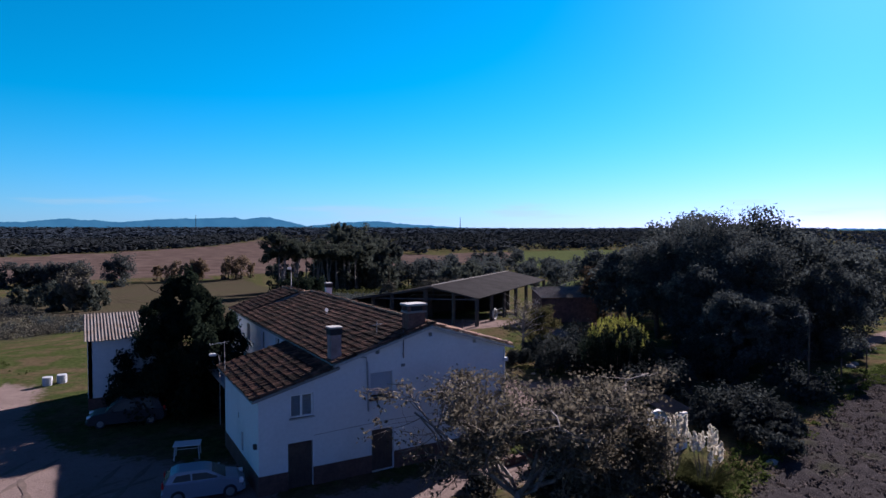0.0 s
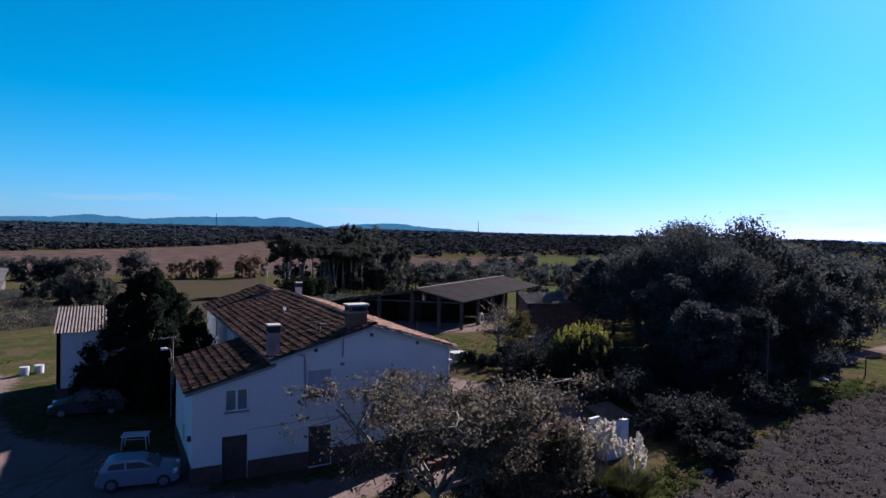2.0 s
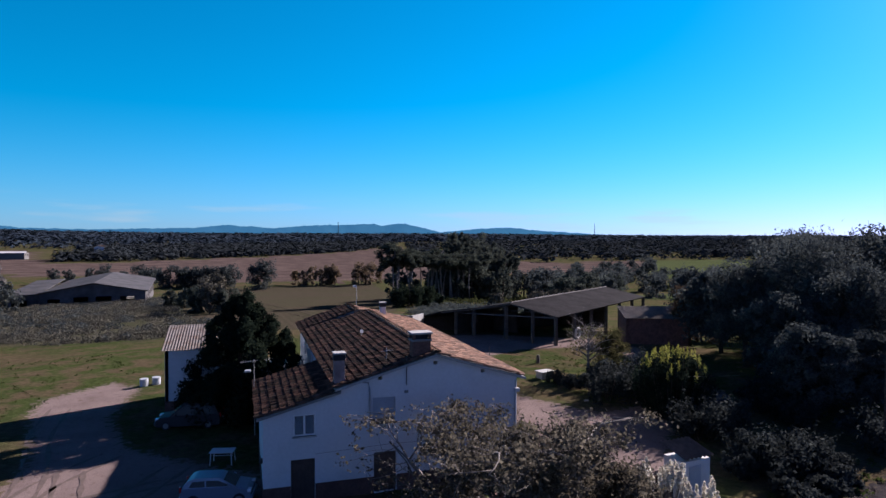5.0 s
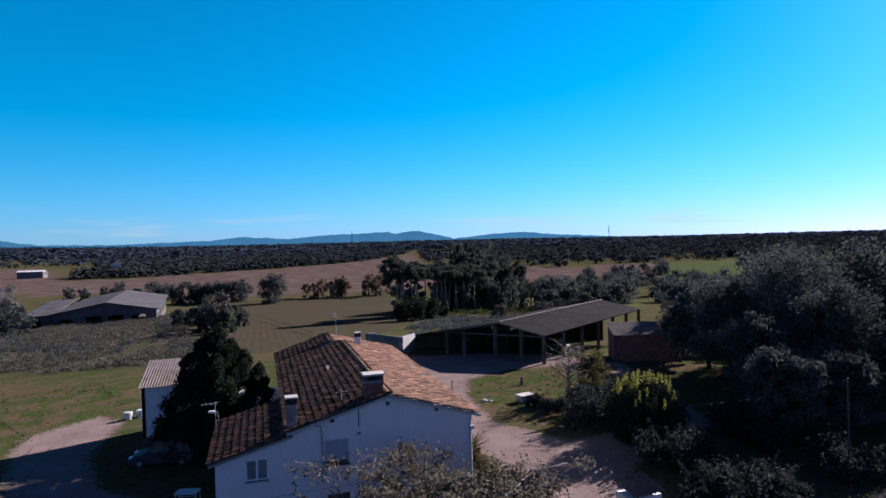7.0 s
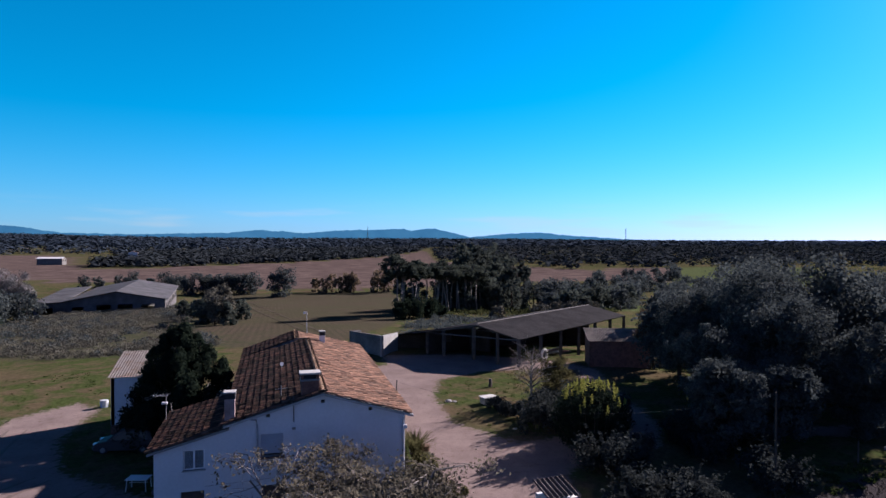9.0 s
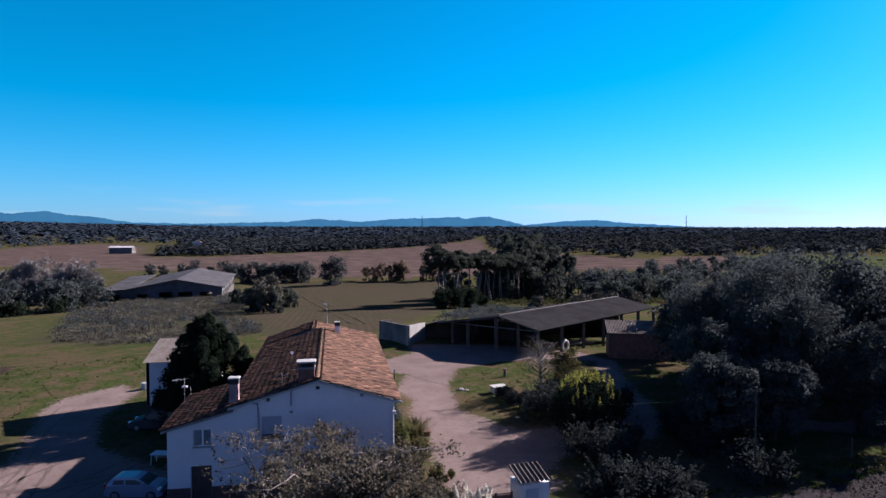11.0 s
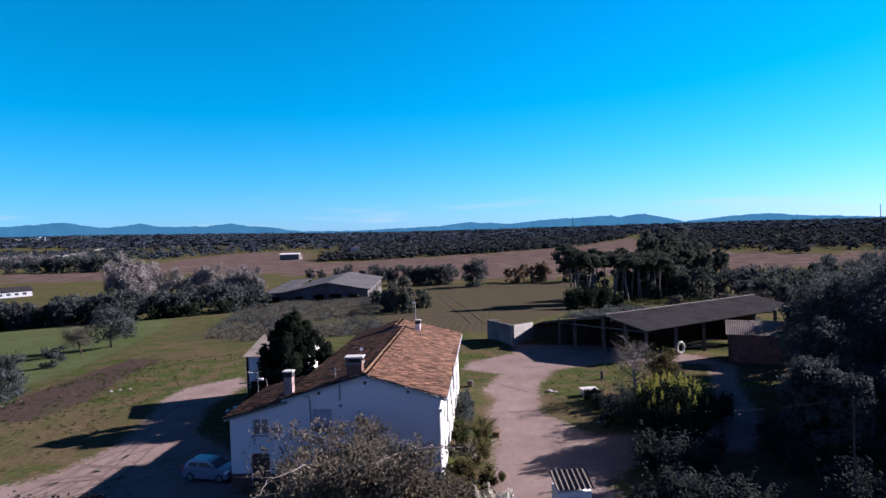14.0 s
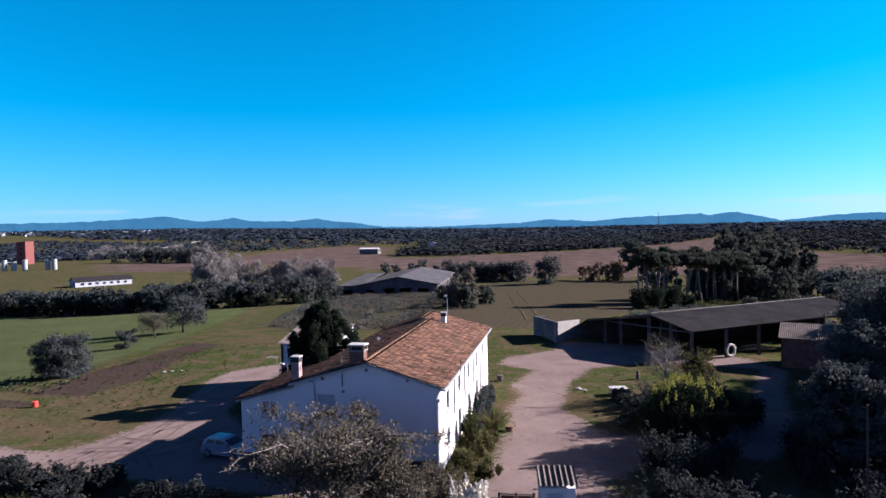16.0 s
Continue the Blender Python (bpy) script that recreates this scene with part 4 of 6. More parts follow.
part("pole", bar([(0, 0, 1.2), (0, 0, 4.6), (-0.05, -0.02, 4.95), (-0.25, -0.12, 5.05)], 0.022), CEMENT, lamp)
part("head", block(-0.55, -0.30, 4.95, -0.20, -0.06, 5.08, 0.04), PLASTIC, lamp)
aer = thing("roof_aerial", (-0.3, 5.7, 0), "thin television aerial on a wall mast", "aerial")
part("mast", bar([(0, 0, 3.2), (0, 0, 5.95)], 0.018), CEMENT, aer)
part("boom", bar([(-0.75, -0.1, 5.82), (0.25, 0.05, 5.9)], 0.014), CEMENT, aer)
for k in range(7):
    x = -0.7 + 0.13 * k
    part("element", bar([(x, -0.25, 5.84), (x, 0.2, 5.86)], 0.008, sides=4), GALV, aer)
aer2 = thing("roof_aerial", (6.3, 1.6, 6.2), "small aerial on the shaded roof slope", "aerial")
part("mast", bar([(0, 0, 0), (0, 0, 0.75)], 0.02), GALV, aer2)
part("boom", bar([(-0.3, -0.1, 0.6), (0.35, 0.1, 0.6)], 0.016), GALV, aer2)
dish = thing("satellite_dish", (6.4, 9.4, 6.2), "small white satellite dish on the roof", "dish")
bm = bmesh.new()
bmesh.ops.create_cone(bm, cap_ends=True, segments=14, radius1=0.04, radius2=0.13, depth=0.08, matrix=pose(0, 0, 0.45, 70, 0, 20))
part("bowl", bm, PLASTIC, dish)
part("arm", bar([(0, 0, 0), (0, 0, 0.45)], 0.02), GALV, dish)
flagp = thing("flag_pole", (8.8, 25.0, 0), "thin pole with a small white top behind the house", "pole")
part("pole", bar([(0, 0, 0), (0, 0, 8.4)], 0.03), GALV, flagp)
part("top", block(-0.32, -0.05, 8.2, 0.0, 0.05, 8.4, 0.03), PLASTIC, flagp)


# ---- outbuildings ----
def sheet(bm, a, along, down, length, run, pitch=0.18, amp=0.028, lift=0.0):
    """Corrugated sheet: waves across along, lying down the slope."""
    a, al, dn = Vector(a), Vector(along).normalized(), Vector(down).normalized()
    up = al.cross(dn)
    if up.z < 0:
        up = -up
    n = int(length / pitch) * 4
    prev = None
    for k in range(n + 1):
        p = a + al * (length * k / n) + up * (lift + amp * math.sin(k * math.pi / 2))
        q = p + dn * run
        r = (bm.verts.new(p), bm.verts.new(q))
        if prev:
            bm.faces.new((prev[0], prev[1], r[1], r[0]))
        prev = r


garage = thing("outbuilding", (-6.3, 18.6, 0), "small white outbuilding with a corrugated roof", "shed")
part("wall", wall_mesh((0.02, 0), (5.6, 0), 0.25, 0, [(0, 4.45), (5.58, 4.45)], [(1.7, 0.95, 2.45, 1.6)]), WHITE, garage)
part("wall", wall_mesh((5.6, 0.0), (5.6, 5.0), 0.25, 0, [(0, 4.45), (5.0, 5.5)]), WHITE, garage)
part("wall", wall_mesh((5.6, 5.0), (0, 5.0), 0.25, 0, [(0, 5.5), (5.6, 5.5)]), WHITE, garage)
part("wall", wall_mesh((0, 5.0), (0, 0.0), 0.25, 0, [(0, 5.5), (5.0, 4.45)]), WHITE, garage)
part("skirt", block(-0.02, -0.03, 0, 5.62, 0.0, 0.75), SKIRT, garage)
bm = bmesh.new()
sheet(bm, (-0.2, 5.2, 5.60), (1, 0, 0), (0, -5.5, -1.12), 6.0, 5.6, 0.20, 0.022)
part("roof", bm, FIBRE_RUST, garage)

# near-black wall colour paints in the shade below the shed roof
SHADE_WALL = mat("shaded_block_wall", (0.045, 0.041, 0.038), 0.95, 0.3, 1.5, 5.0, 0.4, spec=0.05)
POST = mat("weathered_post", (0.072, 0.067, 0.061), 0.95, 0.25, 1.0, 6.0, 0.4, spec=0.05)
# long open shed: lean-to with a pale end wall, then the pitched part on posts
shed = thing("open_shed", (0, 0, 0), "long open farm shed with a dark corrugated roof on posts", "shed")
UPZ = Vector((0, 0, 1))
RN, RF = Vector((30.3, 39.4, 4.60)), Vector((55.6, 58.0, 4.45))
ACR = Vector((3.6, -4.8, -1.15))
CN, CF = RN + ACR, RF + ACR
BN, BF = RN - Vector((ACR.x, ACR.y, -ACR.z)) * 1.35, RF - Vector((ACR.x, ACR.y, -ACR.z)) * 1.35


def ground_z(p):
    return float(H(p.x, p.y))


def plank(a, b, c, d, t):
    """A slab below four corners."""
    bm = bmesh.new()
    hexa(bm, [q - UPZ * t for q in (a, b, c, d)] + [a, b, c, d])
    return bm


def wave_roof(a, b, run, n_waves, amp=0.022):
    """Corrugated sheet from the edge a-b down along run."""
    bm = bmesh.new()
    prev = None
    for k in range(4 * n_waves + 1):
        p = a.lerp(b, k / (4 * n_waves)) + UPZ * (amp * math.sin(k * math.pi / 2))
        r = (bm.verts.new(p), bm.verts.new(p + run))
        if prev:
            bm.faces.new((prev[0], prev[1], r[1], r[0]))
        prev = r
    return bm


part("roof", wave_roof(RN - (RF - RN) * 0.01, RF, ACR * 1.06, 90), FIBRE, shed, "dark grey corrugated slope")
part("roof", wave_roof(RN, RF, (BN - RN) * 1.04, 90), FIBRE, shed, "dark grey corrugated slope")
part("ridge_cap", bar([RN + UPZ * 0.06, RF + UPZ * 0.06], 0.09, 0.09, 8), CONCRETE, shed, "pale ridge capping")
for a, b in ((CN, CF), (BN, BF)):
    part("beam", bar([a - UPZ * 0.18, b - UPZ * 0.18], 0.13, 0.13, 4), POST, shed)
for k in range(7):
    f = k / 6
    c, b, r = CN.lerp(CF, f), BN.lerp(BF, f), RN.lerp(RF, f)
    for q in (c, b):
        g = ground_z(q)
        part("post", block(q.x - 0.17, q.y - 0.17, g - 0.3, q.x + 0.17, q.y + 0.17, q.z - 0.1), POST, shed)
    part("rafter", bar([c - UPZ * 0.15, r - UPZ * 0.15], 0.11, 0.11, 4), POST, shed)
    part("rafter", bar([b - UPZ * 0.15, r - UPZ * 0.15], 0.11, 0.11, 4), POST, shed)
    part("tie_beam", bar([c - UPZ * 0.25, b - UPZ * 0.25], 0.08, 0.08, 4), IRON, shed)
q = RN + (CN - RN) * 0.5
part("post", block(q.x - 0.16, q.y - 0.16, -0.6, q.x + 0.16, q.y + 0.16, q.z - 0.15), POST, shed)
part("wall", wall_mesh((BF.x, BF.y), (BN.x, BN.y), 0.25, -5, [(0, 3.0), (31.4, 3.0)], [(13.0, 1.0, 16.5, 2.3), (19.5, 1.0, 22.0, 2.3), (26.5, 1.0, 28.5, 2.3)]), SHADE_WALL, shed, "back wall with open gaps, coloured dark as in shade")
part("wall", wall_mesh((RF.x + 0.2, RF.y), (BF.x, BF.y), 0.25, -5, [(0, 4.2), (8.0, 3.0)]), SHADE_WALL, shed, "end wall")
# lean-to
W0, W1, P1, P2 = Vector((15.9, 52.6, 2.45)), Vector((19.2, 45.0, 2.75)), Vector((27.2, 44.0, 3.55)), Vector((30.2, 40.6, 4.2))
Q1, Q2, Q3 = Vector((30, 57, 0.9)), Vector((33, 51, 2.2)), Vector((17.2, 57.5, 0.5))
part("wall", wall_mesh((W0.x, W0.y), (W1.x, W1.y), 0.25, -0.9, [(0, 2.42), (8.28, 2.72)]), CONCRETE, shed, "pale concrete end wall")
part("wall", wall_mesh((W1.x, W1.y), (22.3, 50.2), 0.25, -0.9, [(0, 2.72), (6.05, 2.3)]), CEMENT, shed, "pale rendered wall of the open bay")
part("wall", wall_mesh((33, 51.4), (19.5, 55.6), 0.25, -2, [(0, 1.9), (14.1, 0.9)]), SHADE_WALL, shed, "back wall, coloured dark as in shade")
part("wall", wall_mesh((34.6, 46.6), (33, 51.4), 0.25, -2, [(0, 3.2), (5.06, 2.0)]), SHADE_WALL, shed, "partition wall, coloured dark as in shade")
part("wall", wall_mesh((17.5, 53.6), (15.9, 52.6), 0.25, -2, [(0, 2.3), (1.88, 2.42)]), CONCRETE, shed, "side wall")
R0 = Vector((23.2, 45.1, 3.15))
part("roof", plank(R0, P1 - Vector((0, 0.3, -0.06)), Q1, Vector((22.6, 56.0, 1.0)), 0.12), FIBRE, shed, "old grey lean-to roof")
part("roof", plank(P1 - Vector((0, 0.3, -0.05)), P2 - Vector((0, 0.3, -0.03)), Q2, Q1, 0.12), FIBRE, shed, "old grey lean-to roof")
part("beam", bar([R0 - UPZ * 0.16, P1 - UPZ * 0.12], 0.14, 0.14, 4), POST, shed)
part("beam", bar([P1 - UPZ * 0.12, P2 - UPZ * 0.16], 0.14, 0.14, 4), POST, shed)
for q in (P1, P2):
    part("post", block(q.x - 0.2, q.y - 0.2, -0.9, q.x + 0.2, q.y + 0.2, q.z - 0.1), POST, shed)

hut2 = thing("brick_store", (42.2, 32.7, 0), "low brick store with a grey sheet roof", "shed", rz=-20)
part("wall", wall_mesh((0, 0), (7.2, 0), 0.25, -0.8, [(0, 3.05), (7.2, 3.05)]), BRICK, hut2)
part("wall", wall_mesh((7.2, 0), (7.2, 4), 0.25, -0.8, [(0, 3.05), (4, 3.9)]), BRICK, hut2)
part("wall", wall_mesh((0, 4), (0, 0), 0.25, -0.8, [(0, 3.9), (4, 3.05)]), BRICK, hut2)
part("wall", wall_mesh((7.2, 4), (0, 4), 0.25, -0.8, [(0, 3.9), (7.2, 3.9)]), BRICK, hut2)
bm = bmesh.new()
sheet(bm, (-0.25, 4.2, 4.1), (1, 0, 0), (0, -4.6, -0.95), 7.7, 4.7)
part("roof", bm, FIBRE_PALE, hut2)

# far barn
BARNROOF = mat("weathered_barn_sheet", (0.075, 0.073, 0.075), 0.95, 0.25, 5.0, 1.5, 0.3, second=(0.045, 0.044, 0.046), spots=0.5, spec=0.05)
BARNWALL = mat("grey_block_wall", (0.10, 0.096, 0.095), 0.95, 0.25, 4.0, 1.0, 0.2, second=(0.05, 0.046, 0.042), spots=0.5, spec=0.05)
barn = thing("cattle_barn", (-56, 240, -15.4), "large grey barn with a low pitched fibre cement roof", "barn", rz=5)
part("wall", wall_mesh((-18, 0), (18, 0), 0.4, -4, [(0, 5.8), (18, 9.2), (36, 5.8)], [(2.5, 0.6, 6.5, 3.6), (11, -3, 16, 4.2), (18.5, -3, 24, 4.2), (27, 0.4, 32, 4.0)]), BARNWALL, barn)
part("wall", wall_mesh((18, 0.41), (18, 76), 0.4, -4, [(0, 5.8), (75.5, 5.8)], [(u, 1.0, u + 4, 3.6) for u in range(6, 70, 9)]), BARNWALL, barn)
part("wall", wall_mesh((-18, 76), (-18, 0.41), 0.4, -4, [(0, 5.8), (75.5, 5.8)]), BARNWALL, barn)
part("wall", wall_mesh((18, 76), (-18, 76), 0.4, -4, [(0, 5.8), (18, 9.2), (36, 5.8)]), BARNWALL, barn)
part("wall", wall_mesh((-29, 2), (-18.4, 2), 0.4, -4, [(0, 5.2), (10.6, 5.5)], [(1.5, 0.5, 6.5, 3.4)]), BARNWALL, barn, "front wall of the lean-to")
part("wall", wall_mesh((-29, 60), (-29, 2.41), 0.4, -4, [(0, 5.2), (57.5, 5.2)]), BARNWALL, barn, "side wall of the lean-to")
part("floor_slab", block(-17.5, 0.5, -2.0, 17.5, 75.5, -1.6), CEMENT, barn)
part("roof", slab((0, -1.2, 9.6), (19.2, -1.2, 5.95), (19.2, 77, 5.95), (0, 77, 9.6), 0.25), BARNROOF, barn, "sunlit grey roof slope")
part("roof", slab((-19.2, -1.2, 5.95), (0, -1.2, 9.6), (0, 77, 9.6), (-19.2, 77, 5.95), 0.25), BARNROOF, barn, "grey roof slope")
part("roof", slab((-30, 1, 5.3), (-18.6, 1, 5.7), (-18.6, 61, 7.6), (-30, 61, 7.0), 0.25), BARNROOF, barn, "lean-to roof")
for k in range(7):
    part("roof_light", block(-17.4 + 0.02 * k, 6 + 8 * k, 6.42, -15.6, 10 + 8 * k, 6.50), FIBRE_PALE, barn, "pale translucent sheet")

# small hut by the drive
hut = thing("garden_hut", (19.3, -5.6, 0), "small white hut with a striped corrugated roof", "hut", rz=8)
part("wall", block(0, 0, -0.1, 1.75, 1.3, 1.95, 0.02), WHITE, hut)
part("door", block(0.35, -0.03, 0.0, 1.1, 0.0, 1.7), SHUTTER, hut, "pale sheet door")
bm = bmesh.new()
sheet(bm, (-0.1, 1.45, 2.55), (1, 0, 0), (0, -1.6, -0.42), 1.95, 1.65, 0.26, 0.06)
part("roof", bm, FIBRE_PALE, hut)

# ---- trees and shrubs ----
def walnut(at, h, r, n, seed, label, bare=0.0):
    """A broad open tree: crooked boughs, twigs and small leaf tufts, with few leaves towards -x where bare is high."""
    rng = np.random.default_rng(seed)
    t = thing("walnut_tree", at, label, "tree", group="walnut trees before the house")
    bm = bmesh.new()
    ends = []

    def bough(p, d, length, rad, level):
        q = Vector(p)
        d = Vector(d).normalized()
        line = [q.copy()]
        for _ in range(4):
            d = (d + Vector((rng.normal(0, 0.22), rng.normal(0, 0.22), rng.normal(0.03, 0.16)))).normalized()
            if q.z > h * 0.86:
                d = Vector((d.x, d.y, min(d.z, 0.0))).normalized()
            q = q + d * (length / 4)
            line.append(q.copy())
        tube(bm, [tuple(v) for v in line], rad, rad * 0.45, 6 if level == 0 else 4 if level == 1 else 3)
        if level >= 2:
            ends.append((line[2], q))
        if level == 3:
            return
        for k in range((7, 6, 5)[level]):
            u = line[1].lerp(line[2], rng.random()) if k % 2 else line[2].lerp(line[4], rng.random())
            side = Vector((rng.normal(), rng.normal(), rng.normal(0.25, 0.5)))
            bough(u, d * 0.7 + side.normalized(), length * rng.uniform(0.40, 0.62), rad * 0.48, level + 1)

    tube(bm, [(0, 0, -0.2), (0.1, 0.05, h * 0.22)], 0.22, 0.17, 8)
    for k in range(7):
        a = 0.9 * k + rng.random() * 0.4
        bough((0.1, 0.05, h * (0.17 + 0.05 * rng.random())), (math.cos(a), math.sin(a), rng.uniform(0.25, 0.85)), r * rng.uniform(0.70, 0.95), 0.10, 0)
    part("trunk", bm, BARK_PALE, t, smooth=True)
    pts = []
    per = max(6, n // len(ends))
    for a, b in ends:
        full = 1.0 - bare * min(1.0, max(0.0, 0.45 - 0.5 * b.x / r))
        if rng.random() > full or b.z < 0.3 or b.z > h * 1.02:
            continue
        u = rng.random((per, 1))
        pts.append(np.array(a) * (1 - u) + np.array(b) * u + rng.normal(0, 0.17, (per, 3)))
    v, f = leaves(np.concatenate(pts), 0.078, rng, None, 0.6)
    raw("crown", v, f, L_WALNUT, t)


walnut((8.2, -7.6, 0), 5.7, 6.3, 40000, 11, "spreading walnut tree with sparse yellowing autumn leaves", 0.95)
walnut((12.6, -7.6, 0), 4.5, 3.2, 34000, 14, "smaller leafy walnut tree near the pampas grass")


def evergreen(at, h, r, seed):
    """A dense tree of many upright ragged tufts, with several tops."""
    rng = np.random.default_rng(seed)
    t = thing("evergreen_tree", at, "dense dark evergreen tree beside the house", "tree")
    bm = bmesh.new()
    limbs(bm, rng, (0, 0, -0.2), h * 0.8, r * 0.6, 0.22, 10)
    part("trunk", bm, BARK, t, smooth=True)
    pts, nor = [], []
    for k in range(170):
        f = rng.random() ** 1.25
        a = rng.random() * 6.283
        q = r * (1.0 - f ** 1.9) ** 0.75 * math.sqrt(rng.random()) * (0.86 + 0.24 * math.sin(3 * a + 1.1) * math.sin(2 * a + 4 * f))
        cr = rng.uniform(0.45, 0.95) * (1.15 - 0.55 * f)
        p, d = clump(rng, 520, (math.cos(a) * q + 0.4 * f, math.sin(a) * q, 0.3 + f * (h - 0.9)), (cr, cr, cr * rng.uniform(0.9, 1.6)), 0.3)
        pts.append(p)
        nor.append(d)
    pts = np.concatenate(pts)
    pts[:, 2] = np.abs(pts[:, 2]) + 0.05
    v, f = leaves(pts, 0.105, rng, np.concatenate(nor), 0.6, 0.5)
    raw("crown", v, f, L_DARK, t)


evergreen((-1.1, 15.6, 0), 9.0, 5.0, 12)
BIG = [((48.7, 13.7, 0), 12.6, 6.6), ((46.5, 7.6, 0), 10.6, 4.8), ((51.0, 3.2, 0), 8.6, 3.6), ((40.5, 9.0, 0), 8.4, 3.4), ((37.0, 3.0, 0), 6.6, 3.0), ((53, 17, 0), 12.8, 6.2), ((61, 27, 0), 13.2, 6.5), ((67, 12, -1.0), 11.4, 5.4), ((69, 20, -1), 12.0, 6.5), ((49, 25, 0), 9.2, 5.0), ((80, 26, -1), 12.5, 6.5), ((74, 40, -2), 12.5, 6.0), ((92, 30, -2), 12.0, 6.5), ((57, 38, -0.5), 9.0, 4.5), ((41.5, 3.2, 0), 6.2, 3.2), ((57, 14.5, 0), 13.0, 6.2), ((58.5, 11.0, 0), 10.5, 5.2), ((76, 16, -1.2), 10.5, 6.0), ((88, 20, -1.8), 11.0, 6.5), ((46.0, 18.2, 0), 11.0, 4.6)]
for k, (at, h, s_) in enumerate(BIG):
    near = math.hypot(at[0] - 20, at[1] + 30) < 56
    tree("holm_oak", at, h, s_, "tall dark holm oak with a ragged crown", leaf=L_OAK, n=34000 if near else 11000, size=0.105 if near else 0.21, seed=30 + k, clumps=90, base=0.24 if at[0] < 50 else 0.04, forks=14, lump=(0.13, 0.33), squash=0.9, shell=0.35, group="oaks beside the yard", tops=1.0, taper=0.36)
tree("brown_oak", (49.5, 30.5, -0.2), 7.0, 3.6, "small oak with dull brown autumn leaves beside the brick store", leaf=leafmat("brown_leaf", (0.035, 0.026, 0.018), (0.066, 0.048, 0.032), vary=0.25), n=12000, size=0.12, seed=47, clumps=40, base=0.1, forks=12, lump=(0.15, 0.35), shell=0.3)


def spikes(name, at, r, h, label, seed):
    """A wide shrub of upright leafy shoots that end in yellow flower spikes."""
    rng = np.random.default_rng(seed)
    t = thing(name, at, label, "shrub")
    bm = bmesh.new()
    low, top = [], []
    for k in range(190):
        a, q = rng.random() * 6.283, math.sqrt(rng.random())
        b0 = np.array([math.cos(a) * q * r * 0.6, math.sin(a) * q * r * 0.6, 0])
        b1 = np.array([math.cos(a) * q * r, math.sin(a) * q * r, h * (1.0 - 0.50 * q ** 3) + rng.normal(0, 0.16)])
        if k % 3 == 0:
            tube(bm, [tuple(b0 - (0, 0, 0.1)), tuple(b1)], 0.03, 0.012, 4)
        low.append(b0 + (b1 - b0) * rng.random((110, 1)) ** 0.7 + rng.normal(0, 0.15, (110, 3)))
        if q < 0.85 and rng.random() < 0.50:
            u = rng.random((70, 1))
            top.append(b1 + np.array([0, 0, 0.62]) * u + rng.normal(0, 0.075, (70, 3)) * (1.15 - u))
    part("stem", bm, BARK, t)
    low = np.concatenate(low)
    low[:, 2] = np.abs(low[:, 2])
    v, f = leaves(low, 0.09, rng)
    raw("foliage", v, f, L_DARK, t)
    v, f = leaves(np.concatenate(top), 0.055, rng)
    raw("flower_spike", v, f, L_YEL, t, "yellow flower spikes", kind="stuff")
    return t


spikes("yellow_shrub", (28.4, 6.8, 0), 3.0, 4.3, "big rounded shrub with yellow flower spikes", 50)
fig = tree("fig_tree", (29.0, 19.2, 0), 5.6, 3.0, "pale bare fig tree by the yard", leaf=L_SUNNY, bark=BARK_WHITE, n=500, size=0.10, seed=51, forks=34, base=0.4, trunk=0.16, twigs=5, fine=1)
tree("young_olive", (31.6, 19.6, 0), 4.2, 1.9, "young leafy olive tree beside the bare fig", leaf=L_SUNNY, n=6500, size=0.085, seed=57, clumps=30, base=0.2, forks=10, shell=0.25)
tree("round_oak", (-34.1, 21.9, -0.2), 4.6, 3.3, "round dark holm oak at the field's edge", leaf=L_OAK, n=26000, size=0.10, seed=52, base=0.03, clumps=80, lump=(0.2, 0.36), tops=0.9, taper=0.45)
tree("olive_tree", (-53.0, 72, -3.9), 7.2, 4.6, "grey-green olive tree by the crop field", leaf=L_OAK, n=9000, size=0.17, seed=53, clumps=24)
tree("almond_tree", (-53.0, 63.5, -3.4), 5.6, 2.9, "thin grey almond tree by the crop field", leaf=L_SCRUB, bark=BARK, n=9000, size=0.16, seed=54, slim=0.12, shell=0.1, loose=2.0)
tree("small_oak", (-46.5, 48, -2.3), 3.0, 1.8, "small dark oak at the field's edge", leaf=L_OAK, n=2500, size=0.13, seed=55, base=0.05)

# undergrowth below the oaks and along the field, its leaves toned for shade
rng = np.random.default_rng(70)
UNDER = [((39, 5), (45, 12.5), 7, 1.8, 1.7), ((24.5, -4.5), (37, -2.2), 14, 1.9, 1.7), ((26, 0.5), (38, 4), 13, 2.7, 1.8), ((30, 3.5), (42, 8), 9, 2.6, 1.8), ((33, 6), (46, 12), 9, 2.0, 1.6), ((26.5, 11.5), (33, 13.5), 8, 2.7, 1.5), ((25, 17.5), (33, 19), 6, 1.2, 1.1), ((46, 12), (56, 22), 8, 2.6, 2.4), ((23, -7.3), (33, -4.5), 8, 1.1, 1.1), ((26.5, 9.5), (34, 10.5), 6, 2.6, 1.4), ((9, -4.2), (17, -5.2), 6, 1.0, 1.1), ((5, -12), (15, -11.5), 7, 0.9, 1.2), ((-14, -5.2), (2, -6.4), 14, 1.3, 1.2)]
